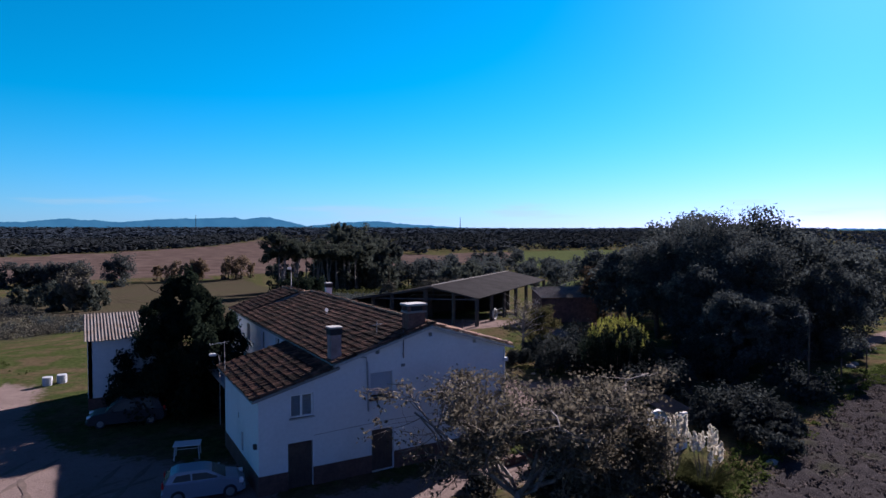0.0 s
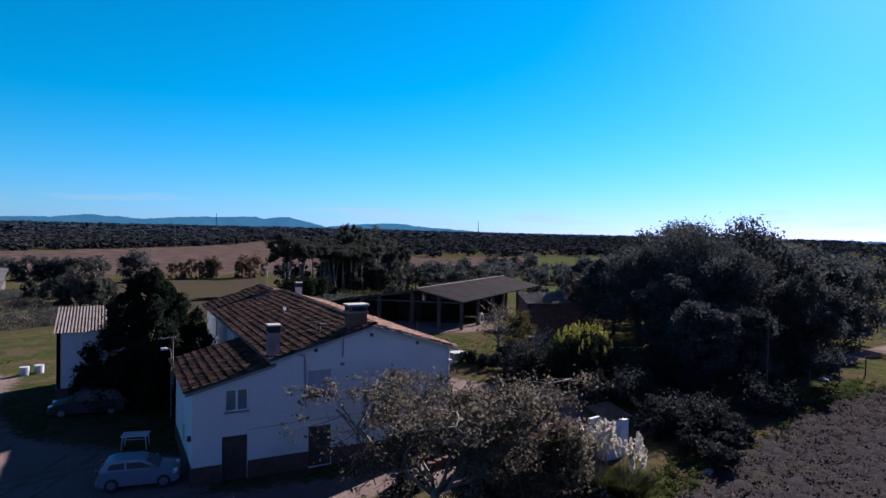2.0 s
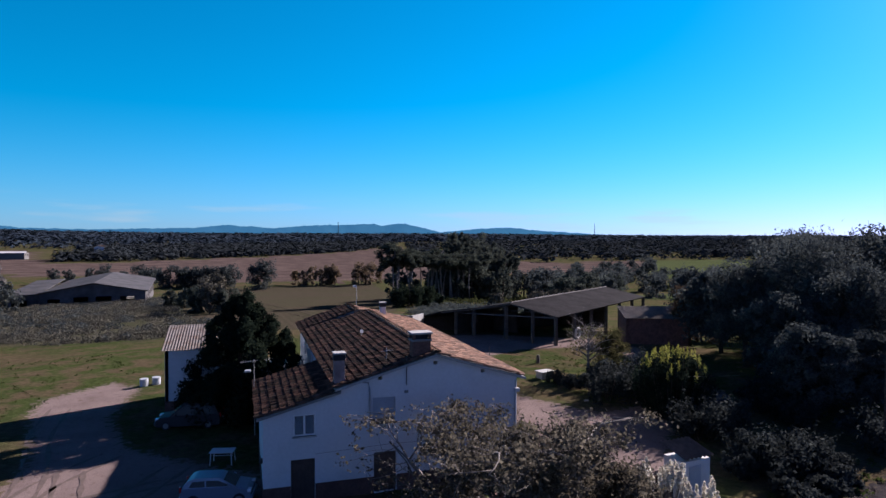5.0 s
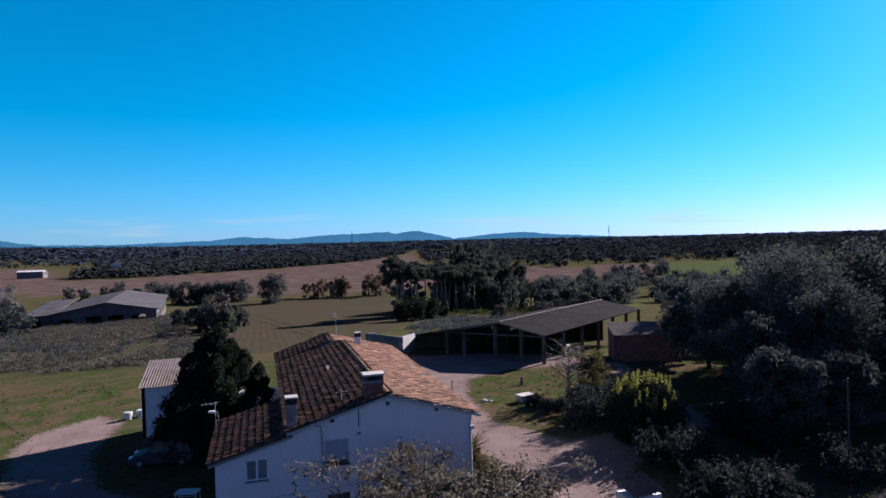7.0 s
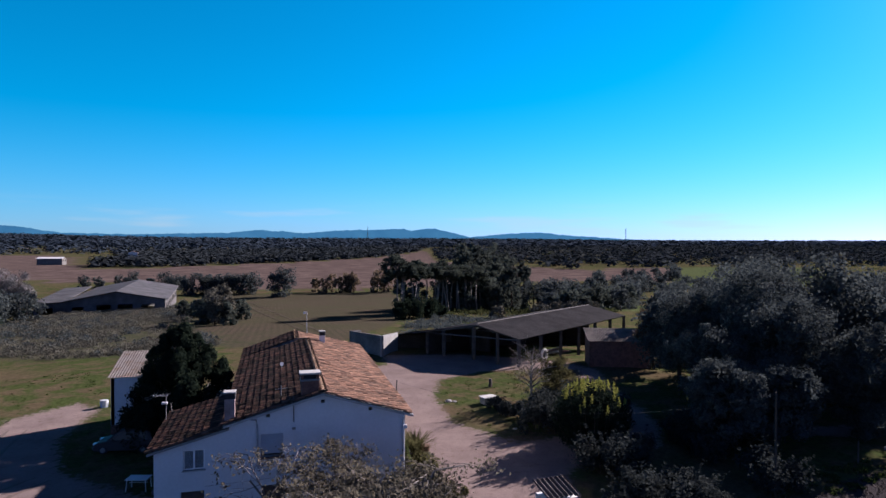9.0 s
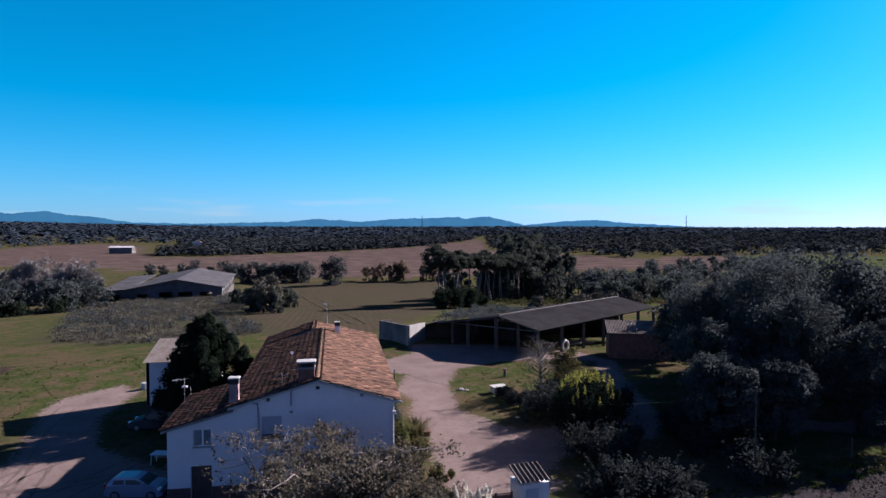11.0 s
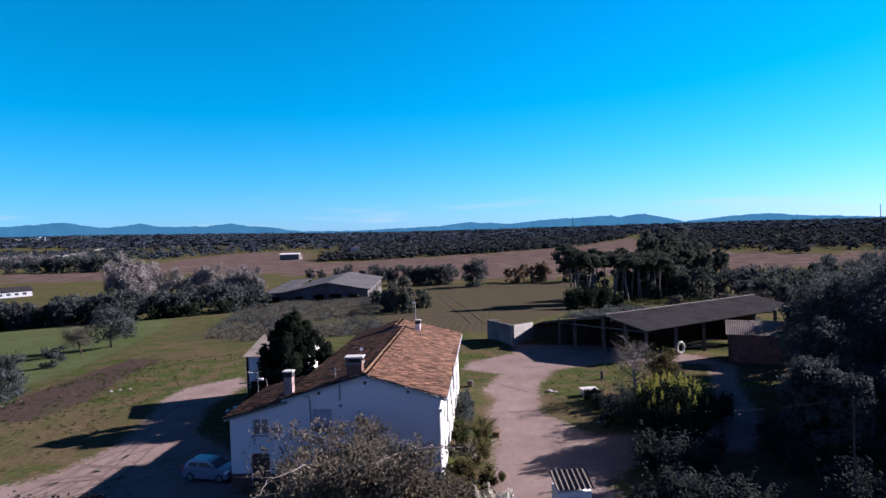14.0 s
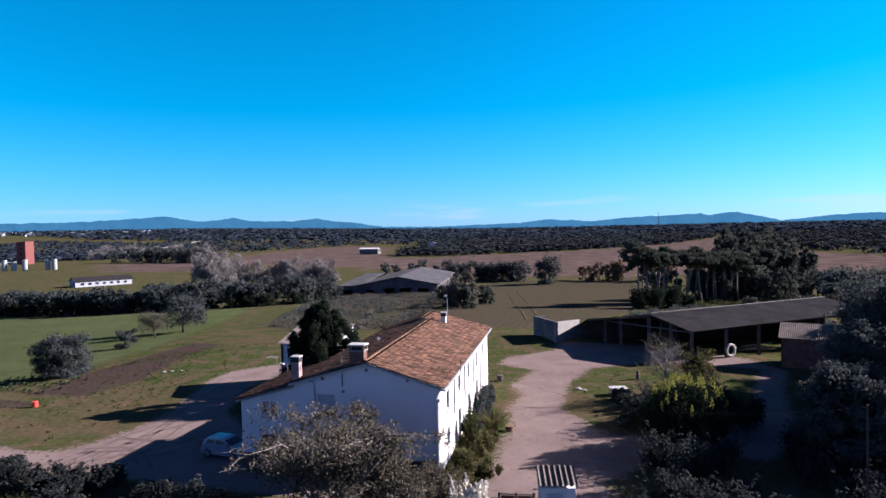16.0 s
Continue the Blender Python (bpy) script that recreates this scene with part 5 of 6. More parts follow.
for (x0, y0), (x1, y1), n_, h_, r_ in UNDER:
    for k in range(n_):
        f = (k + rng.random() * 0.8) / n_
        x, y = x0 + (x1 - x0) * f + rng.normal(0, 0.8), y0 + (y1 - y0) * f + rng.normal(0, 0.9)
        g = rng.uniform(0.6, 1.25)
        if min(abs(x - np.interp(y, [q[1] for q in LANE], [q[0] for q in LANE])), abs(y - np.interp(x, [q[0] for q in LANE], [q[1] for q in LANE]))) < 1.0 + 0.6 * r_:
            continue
        bush("thicket_bush", (x, y, float(H(x, y))), (r_ * g, r_ * g, h_ * g * 0.7), "tangled bush in the oaks' undergrowth, leaves toned dark for the shade", leaf=L_THICKET_SHADE, n=2200, size=0.10, seed=100 + k + abs(int(10 * x)), group="undergrowth")
# shrubs along the sunlit wall
for k, (x, y, r_, h_, lf) in enumerate([(14.3, 1.4, 0.9, 1.1, L_SUNNY), (15.0, 3.6, 1.0, 1.2, L_SUNNY), (14.0, 5.6, 0.7, 1.4, L_BUSH), (14.0, 9.5, 0.7, 1.5, L_OAK), (13.9, 12.2, 0.7, 1.7, L_OAK), (14.0, 15.0, 0.7, 1.3, L_OAK), (13.7, 18.0, 0.5, 0.8, L_OAK), (12.2, -0.9, 1.0, 0.6, L_OAK), (14.2, -1.6, 1.2, 0.8, L_SUNNY), (10.4, -1.3, 1.1, 0.6, L_OAK), (16.0, 0.2, 0.8, 0.7, L_SUNNY), (15.6, -3.6, 0.9, 0.8, L_SUNNY), (15.2, 6.0, 0.6, 0.8, L_SUNNY)]):
    bush("wall_shrub", (x, y, 0), (r_, r_, h_), "leafy shrub against the house wall", leaf=lf, n=2600, size=0.07, seed=200 + k, group="shrubs along the wall")


def blades(name, at, r, h, n, label, material, seed, width=0.03, category="grass", root=0.15):
    """Arching blades from one root."""
    rng = np.random.default_rng(seed)
    t = thing(name, at, label, category)
    V, F, o = [], [], 0
    for _ in range(n):
        a, q, hh = rng.random() * 6.283, r * rng.uniform(0.3, 1.0), h * rng.uniform(0.6, 1.0)
        d, s = np.array([math.cos(a), math.sin(a), 0]), np.array([-math.sin(a), math.cos(a), 0]) * width
        for u in (0, 0.5, 1.0):
            p = d * (root * q + q * u * u) + np.array([0, 0, hh * (1.6 * u - 0.7 * u * u)])
            w = 1 - 0.85 * u
            V += [p - s * w, p + s * w]
        F += [(o, o + 1, o + 3, o + 2), (o + 2, o + 3, o + 5, o + 4)]
        o += 6
    raw("leaf_tuft", V, F, material, t, kind="stuff")
    return t


blades("palm_shrub", (15.3, 7.4, 0), 1.5, 2.0, 320, "spiky palm-like shrub with arching leaves", L_SUNNY, 210, 0.05, "shrub")


def pampas(at, n, seed, h=2.3):
    t = blades("pampas_grass", at, 1.15, 1.25, 900, "clump of pampas grass with tall white plumes", L_BUSH, seed, 0.02, root=0.6)
    rng = np.random.default_rng(seed)
    for k in range(n):
        a, q = rng.random() * 6.283, rng.uniform(0.1, 0.75)
        b1 = np.array([math.cos(a) * q * 1.3, math.sin(a) * q * 1.3, h * rng.uniform(0.75, 1.05)])
        lean = np.array([math.cos(a) * 0.15, math.sin(a) * 0.15, 0.62])
        bm = bmesh.new()
        tube(bm, [(b1[0] * 0.2, b1[1] * 0.2, 0), tuple(b1)], 0.012, 0.008, 4)
        st = part("stalk", bm, BARK_PALE, t)
        u = rng.random((90, 1))
        pts = b1 + lean * u + rng.normal(0, 0.055, (90, 3)) * (1.1 - np.abs(2 * u - 0.8))
        v, f = leaves(pts, 0.075, rng)
        raw("plume", v, f, L_PAMPAS, st, "white feathery plume")
    return t


pampas((16.2, -8.3, 0), 30, 220, 2.6)
pampas((17.0, -9.4, 0), 14, 221, 2.1)

# pines and eucalyptus behind the shed
def pine(at, h, r, seed):
    """A slim bare trunk under a broad flat crown of needle tufts."""
    rng = np.random.default_rng(seed)
    t = thing("stone_pine", at, "tall stone pine with a flat dark crown", "tree", group="pine clump")
    bm = bmesh.new()
    lean = Vector((rng.normal(0, 0.9), rng.normal(0, 0.9), h * 0.74))
    tube(bm, [(0, 0, -0.4), tuple(lean * 0.5 + Vector((rng.normal(0, 0.3), 0, 0))), tuple(lean)], 0.26, 0.15, 7)
    ends = []
    for k in range(9):
        a = 0.7 * k + rng.random()
        q = r * rng.uniform(0.45, 0.8)
        e = lean + Vector((math.cos(a) * q, math.sin(a) * q, h * rng.uniform(0.10, 0.2)))
        tube(bm, [tuple(lean * rng.uniform(0.82, 1.0)), tuple(lean.lerp(e, 0.5) - UPZ * 0.2), tuple(e)], 0.10, 0.03, 4)
        ends.append(e)
    part("trunk", bm, BARK_PALE, t, smooth=True)
    pts, nor = [], []
    for k in range(34):
        a, q = rng.random() * 6.283, r * math.sqrt(rng.random())
        c = (lean.x + math.cos(a) * q, lean.y + math.sin(a) * q, h * (0.95 - 0.14 * (q / r) ** 2 - 0.10 * rng.random()))
        cr = rng.uniform(0.8, 1.5)
        p, d = clump(rng, 110, c, (cr, cr, cr * 0.55), 0.4)
        pts.append(p)
        nor.append(d)
    v, f = leaves(np.concatenate(pts), 0.34, rng, np.concatenate(nor), 0.45, 0.5)
    raw("crown", v, f, L_PINE, t)


rng = np.random.default_rng(77)
for k in range(26):
    x, y = 40 + 1.4 * k + rng.normal(0, 0.8), 146 + 1.1 * k + rng.normal(0, 5)
    pine((x, y, float(H(x, y))), 16.2 + rng.normal(0, 1.0), rng.uniform(4.0, 5.6), 600 + k)
for k, (x, y, r_) in enumerate([(41, 131, 4.2), (46, 135, 3.6), (52, 141, 2.6)]):
    bush("dense_bush", (x, y, float(H(x, y))), (r_, r_, r_ * 1.1), "large dense dark bush below the pines", leaf=L_DARK, n=3600, size=0.28, seed=78 + k, lumps=14)
for k in range(13):
    x, y = 72 + 2.6 * k, 184 + 8 * (k % 3) + 1.5 * k
    tree("eucalyptus_tree", (x, y, float(H(x, y))), 24.5 + 4.0 * math.sin(1.9 * k) - 0.25 * k, 5.2, "tall ragged eucalyptus tree in a clump", leaf=L_EUC, n=5400, size=0.46, seed=80 + k, clumps=46, base=0.10, forks=12, lump=(0.16, 0.36), squash=1.2, shell=0.3, tops=1.0, taper=0.45, group="eucalyptus clump")


def far_row(pts, n, h, r, label, leaf, seed, jitter=3.0, name="hedge_tree", category="tree", size=0.52, count=1000, base=0.02, bark=BARK, forks=6, slim=0.55, shell=0.45, loose=0.6):
    """Trees along a line of points."""
    rng = np.random.default_rng(seed)
    pts = np.array(pts, float)
    cum = np.r_[0, np.cumsum(np.hypot(*np.diff(pts, axis=0).T))]
    for k in range(n):
        s_ = cum[-1] * (k + 0.5 * rng.random()) / max(n - 0.5, 1)
        x, y = np.interp(s_, cum, pts[:, 0]) + rng.normal(0, jitter), np.interp(s_, cum, pts[:, 1]) + rng.normal(0, jitter)
        g = rng.uniform(0.75, 1.2)
        tree(name, (x, y, float(H(x, y))), h * g, r * g, label, category, leaf, bark, count, size, seed * 50 + k, 26, base, squash=1.0, slim=slim, shell=shell, loose=loose, lump=(0.18, 0.42), group=label.split(" with")[0][:40], forks=forks)


far_row([(-48, 366), (-28, 361), (-8, 356)], 12, 11, 6.8, "round dark oak in the hedgerow", L_OAK, 3, jitter=2, count=1500)
far_row([(6, 338), (11, 334)], 2, 15, 7.6, "round dark oak in the hedgerow", L_OAK, 24, jitter=1, count=2200)
far_row([(28, 358), (54, 356), (82, 352)], 13, 12, 4.2, "pale autumn poplar in the hedgerow", L_POP, 4, name="poplar_tree")
far_row([(-112, 410), (-50, 396)], 9, 11, 5.0, "dark oak behind the barn", L_OAK, 5)
far_row([(-230, 196), (-160, 162), (-125, 160), (-92, 166), (-78, 176), (-80, 205)], 40, 8.2, 5.4, "dark tree in the hedge by the crop field", L_OAK, 6, count=1300)
far_row([(-226, 188), (-160, 158), (-125, 156), (-92, 162), (-76, 172)], 30, 4.0, 4.4, "low dark bramble along the hedge foot", L_DARK, 26, name="bramble_bush", category="bush", count=700, size=0.4, jitter=1.5)
far_row([(-160, 198), (-130, 205), (-105, 225)], 10, 8.5, 5.0, "dark tree in the hedge by the crop field", L_OAK, 16)
far_row([(-150, 240), (-134, 222)], 4, 26, 9.5, "tall bare grey tree with fine twigs", L_GREY, 7, name="bare_tree", bark=BARK, size=0.85, count=8200, base=0.12, forks=18, slim=0.10, shell=0.1, loose=2.0)
far_row([(-150, 272), (-118, 258), (-88, 246)], 11, 22, 7.6, "tall bare grey tree with fine twigs", L_GREY, 8, name="bare_tree", bark=BARK, size=0.8, count=6600, base=0.10, forks=18, slim=0.10, shell=0.1, loose=2.0)
far_row([(-8.5, 129), (-12, 142)], 3, 8.6, 3.6, "grey-green shrubby tree beside the barn track", L_SCRUB, 25, size=0.30, count=3600, jitter=1.5)
far_row([(-6, 130), (-12, 150), (-18, 172)], 8, 5.5, 2.8, "scrubby tree beside the barn track", L_EUC, 9, size=0.36, count=1500)
far_row([(94, 152), (112, 190), (150, 214), (176, 214)], 14, 9.5, 5.2, "dark tree behind the open shed", L_OAK, 10, jitter=5)
far_row([(88, 140), (104, 165), (128, 196), (160, 200)], 14, 8.5, 4.6, "dark tree behind the open shed", L_EUC, 17, jitter=7)
far_row([(66, 120), (84, 128), (100, 140)], 9, 4.5, 3.2, "low scrub tree behind the shed", L_SCRUB, 18, jitter=3, size=0.3)
far_row([(110, 168), (150, 196), (190, 200), (240, 215)], 12, 9.0, 5.2, "dark tree behind the open shed", L_OAK, 19, jitter=6)
far_row([(62, 172), (80, 182), (100, 196)], 10, 9.0, 4.6, "dark tree below the eucalyptus clump", L_EUC, 21, jitter=3)
far_row([(52, 178), (66, 172), (84, 176)], 12, 12.5, 5.0, "dark tree behind the pine trunks", L_EUC, 23, jitter=3)
far_row([(150, 232), (200, 250), (260, 290)], 14, 10.0, 6.0, "dark tree between the far fields", L_OAK, 22, jitter=9)
far_row([(200, 300), (260, 340), (300, 390), (360, 470)], 16, 10, 6.0, "dark tree between the far fields", L_OAK, 20, jitter=10)
far_row([(150, 235), (215, 262), (275, 300)], 8, 10, 5.2, "dark tree between the green fields", L_OAK, 11, jitter=5)
far_row([(150, 280), (240, 380), (310, 420)], 10, 9, 5.0, "dark tree in the valley hedge", L_OAK, 12, jitter=10)
far_row([(100, 60), (150, 40), (210, 60), (260, 40)], 8, 10, 6.0, "dark oak beyond the yard", L_OAK, 13, jitter=8)
far_row([(-560, 690), (-480, 672), (-414, 655)], 18, 17, 9.0, "dark tree in the far hedge", L_OAK, 14, jitter=6, size=1.1, count=700)
far_row([(-700, 800), (-640, 850), (-560, 860)], 22, 20, 10.0, "grey poplar by the river", L_GREY, 15, jitter=16, size=1.0, count=700, slim=0.1, shell=0.1, loose=2.0)


def scrub(name, poly, n, label, leaf, seed, lo=0.5, hi=1.6, per=34, size=0.16, slim=0.4):
    """Low dry scrub, too dense to count."""
    rng = np.random.default_rng(seed)
    px, py = np.array(poly).T
    pts = []
    while len(pts) < n:
        x, y = rng.uniform(px.min(), px.max()), rng.uniform(py.min(), py.max())
        if inside(np.array([x]), np.array([y]), poly)[0] and noise.noise((x * 0.07, y * 0.05, seed)) + rng.normal(0, 0.22) > -0.05:
            g = rng.uniform(lo, hi)
            q = blob_points(rng, per, (0, 0, 0), (g * 1.3, g * 1.3, g), 0.3)
            q[:, 2] = np.abs(q[:, 2])
            pts.append(q + (x, y, float(H(x, y))))
    v, f = leaves(np.concatenate(pts), size, rng, slim=slim)
    return raw(name, v, f, leaf, label=label, category="scrub", kind="stuff")


scrub("dry_scrub", SCRUB, 3000, "dry grey-brown scrub and tall weeds below the barn", L_SCRUB, 1, 0.25, 1.5, 60, 0.19, 0.24)
scrub("green_scrub", SCRUB, 240, "dark bramble bushes among dry scrub", L_OAK, 2, 0.5, 1.7, 110, 0.24)
scrub("field_weeds", [(-36, 5), (-30, 42), (-40, 50), (-33, 50), (-15, 45), (-10, 32), (-17, 20), (-15, 2), (-30, 2)], 520, "tufts of grass and weeds in the meadow", L_GRASS, 3, 0.10, 0.28, 16, 0.07)
scrub("bank_weeds", [(-14, -7.6), (4, -6.2), (4, -9.5), (-12, -10.5)], 120, "tall weeds with pale seed heads by the track", L_BUSH, 4, 0.4, 0.9, 60, 0.08)
scrub("verge_weeds", [(17, -11), (29, -7.5), (42, -4), (52, -4), (52, 0), (42, -1), (28, -5), (18, -8.5)], 260, "grass and weeds between thicket and field", L_GRASS, 5, 0.15, 0.4, 40, 0.08)
scrub("yard_weeds", [(21, 14), (25, 11), (33, 12), (36, 18), (30, 30), (24, 29), (21.5, 23)], 200, "grass tufts on the island in the yard", L_GRASS, 6, 0.1, 0.22, 24, 0.06)
scrub("dark_scrub", [(25, 61), (44, 60), (68, 82), (78, 120), (48, 130), (34, 102)], 260, "dark tangled scrub behind the open shed", L_OAK, 8, 0.6, 1.9, 90, 0.22)
scrub("shed_weeds", [(80, 120), (110, 150), (130, 170), (60, 175), (50, 140)], 220, "pale green scrub behind the shed", L_BUSH, 7, 0.8, 2.2, 50, 0.3)


def clods(poly, n, seed):
    """Lumps of turned earth and stubble on the dark field."""
    rng = np.random.default_rng(seed)
    px, py = np.array(poly).T
    x, y = rng.uniform(12, 56, n), rng.uniform(-26, 0, n)
    ok = inside(x, y, poly)
    x, y = x[ok], y[ok]
    n = len(x)
    r = rng.uniform(0.03, 0.12, n)
    V = []
    for dx, dy, dz in ((1, 0, 0), (-0.5, 0.87, 0), (-0.5, -0.87, 0), (0.1, 0.1, 1.0)):
        V.append(np.stack([x + r * (dx + rng.normal(0, 0.25, n)), y + r * (dy + rng.normal(0, 0.25, n)), r * (dz * rng.uniform(0.6, 1.2, n)) + 0.0], -1))
    V = np.stack(V, 1).reshape(-1, 3)
    o = 4 * np.arange(n)[:, None]
    F = np.concatenate([o + np.array(q) for q in ((0, 1, 3), (1, 2, 3), (2, 0, 3))])
    return raw("earth_clods", V, F, mat("turned_earth", (0.044, 0.038, 0.036), 0.95, 0.3, 0.8, 6.0, 0.4, island=0.5, spec=0.0), label="lumps of dark turned earth in the field", category="soil", kind="stuff")


clods(SOIL_R, 40000, 9)

# ---- wheel ruts in the yard ----
def rut(pts, w, z=0.012):
    """A ribbon of darker pressed earth along a curve."""
    pts = np.array(pts, float)
    t = np.linspace(0, len(pts) - 1, 26)
    x, y = np.interp(t, range(len(pts)), pts[:, 0]), np.interp(t, range(len(pts)), pts[:, 1])
    for _ in range(3):
        x[1:-1], y[1:-1] = (x[:-2] + 2 * x[1:-1] + x[2:]) / 4, (y[:-2] + 2 * y[1:-1] + y[2:]) / 4
    dx, dy = np.gradient(x), np.gradient(y)
    n = np.hypot(dx, dy)
    ww = w * (0.7 + 0.3 * np.sin(np.arange(26) * 1.7))
    a = np.stack([x - dy / n * ww, y + dx / n * ww, np.full(26, z)], -1)
    b = np.stack([x + dy / n * ww, y - dx / n * ww, np.full(26, z)], -1)
    v = np.stack([a, b], 1).reshape(-1, 3)
    return v, np.array([(2 * k, 2 * k + 1, 2 * k + 3, 2 * k + 2) for k in range(25)])


RUT = mat("pressed_earth", (0.085, 0.056, 0.043), 0.95, 0.3, 0.5, 6.0, 0.5)
V, F, o = [], [], 0
for base in ([(-14, -4), (-12.5, 1), (-11.5, 6), (-9, 10)], [(-15, -5), (-11, -1), (-7.5, 2), (-5, 7)], [(-12.8, -5), (-11.8, 2), (-12.2, 8), (-14, 15), (-14.4, 22)], [(-13.5, 4), (-9, 3.5), (-5, 5)], [(-10, -4.6), (-9.5, 2), (-10.5, 8)], [(-14, 1), (-10, 2), (-7, -1)]):
    for sft in (0.0, 1.35):
        v, f = rut([(x + sft, y - 0.3 * sft) for x, y in base], 0.17, 0.010 + 0.0015 * (o % 7))
        V.append(v)
        F.append(f + o)
        o += len(v)
raw("wheel_rut", np.concatenate(V), np.concatenate(F), RUT, label="dark curving wheel ruts in pale sand", category="ruts", kind="stuff")


# tractor tracks across the far field
TRK = mat("field_track", (0.068, 0.057, 0.042), 0.95, 0.2, 6.0, 1.0, 0.2, spec=0.0)
for line in ([(-11, 290), (-3, 220), (5, 153), (10, 112), (13, 84)], [(-6.5, 290), (1.5, 220), (9, 153), (13, 112), (15.6, 84)]):
    v, f = rut(line, 0.32, 0.0)
    v[:, 2] = H(v[:, 0], v[:, 1]) + 0.10
    raw("tractor_track", v, f, TRK, label="faint pale tractor track across the field", category="track", kind="structure")

# ---- vehicles and yard things ----
PAINT = mat("silver_blue_paint", (0.17, 0.20, 0.25), 0.35, 0.05, 1.0, 6.0, 0.0, metal=0.2)
PAINT_DARK = mat("dark_paint", (0.009, 0.009, 0.012), 0.65, 0.05, 1.0, 6.0, 0.0)
RUBBER = mat("rubber", (0.02, 0.02, 0.02), 0.9, 0.2, 0.3, 20.0, 0.1)
CARGLASS = mat("tinted_glass", (0.012, 0.014, 0.018), 0.25, 0.1, 1.0, 3.0, 0.0, spec=0.25)
RIM = mat("grey_rim", (0.16, 0.165, 0.17), 0.5, 0.1, 0.5, 9.0, 0.0, metal=0.4)
LENS = mat("lamp_lens", (0.6, 0.6, 0.6), 0.15, 0.05, 0.5, 9.0, 0.0)
REDLENS = mat("red_lens", (0.35, 0.02, 0.02), 0.2, 0.05, 0.5, 9.0, 0.0)
RED = mat("red_plastic", (0.55, 0.05, 0.03), 0.5, 0.15, 0.4, 9.0, 0.1)


def car(at, rz, paint, label, length=3.75, width=1.64, height=1.42):
    """A three-door hatchback; nose to +x."""
    t = thing("hatchback_car", at, label, "car", rz=rz)
    k = length / 3.75
    low = [(-1.86, 0.32), (-1.88, 0.62), (-1.80, 0.88), (0.78, 0.90), (1.55, 0.78), (1.80, 0.60), (1.87, 0.34)]
    bm = bmesh.new()
    rows = []
    for y, sx, dz in ((-width / 2 + 0.02, 0.97, -0.02), (-width / 2 + 0.10, 1.0, 0.02), (0, 1.01, 0.035), (width / 2 - 0.10, 1.0, 0.02), (width / 2 - 0.02, 0.97, -0.02)):
        rows.append([bm.verts.new((x * k * sx, y, z + (dz if z > 0.5 else 0))) for x, z in low] + [bm.verts.new((1.75 * k * sx, y, 0.22)), bm.verts.new((-1.75 * k * sx, y, 0.22))])
    for a, b in zip(rows, rows[1:]):
        for q in range(9):
            bm.faces.new((a[q], b[q], b[(q + 1) % 9], a[(q + 1) % 9]))
    bm.faces.new(rows[0])
    bm.faces.new(rows[-1][::-1])
    bmesh.ops.recalc_face_normals(bm, faces=bm.faces[:])
    body = part("body", bm, paint, t, smooth=False)
    cab = [(-1.78, 0.88), (-1.52, height - 0.10), (-1.20, height), (0.02, height), (0.30, height - 0.07), (1.02, 0.88)]
    bm = bmesh.new()
    rows = [[bm.verts.new((x * k, y * (1 - 0.16 * (z - 0.88) / (height - 0.88)), z)) for x, z in cab] for y in (-width / 2 + 0.07, width / 2 - 0.07)]
    for q in range(5):
        bm.faces.new((rows[0][q], rows[1][q], rows[1][q + 1], rows[0][q + 1]))
    bm.faces.new(rows[0])
    bm.faces.new(rows[1][::-1])
    bmesh.ops.recalc_face_normals(bm, faces=bm.faces[:])
    bmesh.ops.bevel(bm, geom=bm.edges[:], offset=0.04, segments=2, affect="EDGES")
    part("cabin", bm, paint, t)

    def pane(pts, name="window"):
        bm = bmesh.new()
        bm.faces.new([bm.verts.new(q) for q in pts])
        part(name, bm, CARGLASS, t)

    for sgn in (-1, 1):
        yy = lambda z: sgn * ((width / 2 - 0.07) * (1 - 0.16 * (z - 0.88) / (height - 0.88)) + 0.006)  # noqa: E731
        for quad in (((-1.42, 0.93), (-1.25, height - 0.13), (-0.62, height - 0.10), (-0.60, 0.93)), ((-0.52, 0.93), (-0.54, height - 0.10), (0.10, height - 0.11), (0.80, 0.93))):
            pane([(x * k, yy(z), z) for x, z in quad])
        part("mirror", block(0.62 * k, sgn * (width / 2 + 0.06) - 0.07, 0.92, 0.74 * k, sgn * (width / 2 + 0.06) + 0.07, 1.04, 0.02), paint, t)
        part("headlight", block(1.62 * k, sgn * 0.58 - 0.16, 0.60, 1.84 * k, sgn * 0.58 + 0.16, 0.74, 0.03), LENS, t)
        part("tail_light", block(-1.90 * k, sgn * 0.66 - 0.08, 0.72, -1.80 * k, sgn * 0.66 + 0.08, 1.0, 0.02), REDLENS, t)
        for wx in (-1.18, 1.20):
            bm = bmesh.new()
            bmesh.ops.create_cone(bm, cap_ends=True, segments=22, radius1=0.29, radius2=0.29, depth=0.19, matrix=pose(wx * k, sgn * (width / 2 - 0.08), 0.29, 90))
            bmesh.ops.bevel(bm, geom=[e for e in bm.edges if len(e.link_faces) == 2 and e.calc_face_angle(0) > 1.0], offset=0.03, segments=2, affect="EDGES")
            tyre_ = part("wheel", bm, RUBBER, t)
            bm = bmesh.new()
            bmesh.ops.create_cone(bm, cap_ends=True, segments=18, radius1=0.19, radius2=0.16, depth=0.03, matrix=pose(wx * k, sgn * (width / 2 + 0.022), 0.29, 90 if sgn < 0 else -90))
            part("rim", bm, RIM, tyre_)
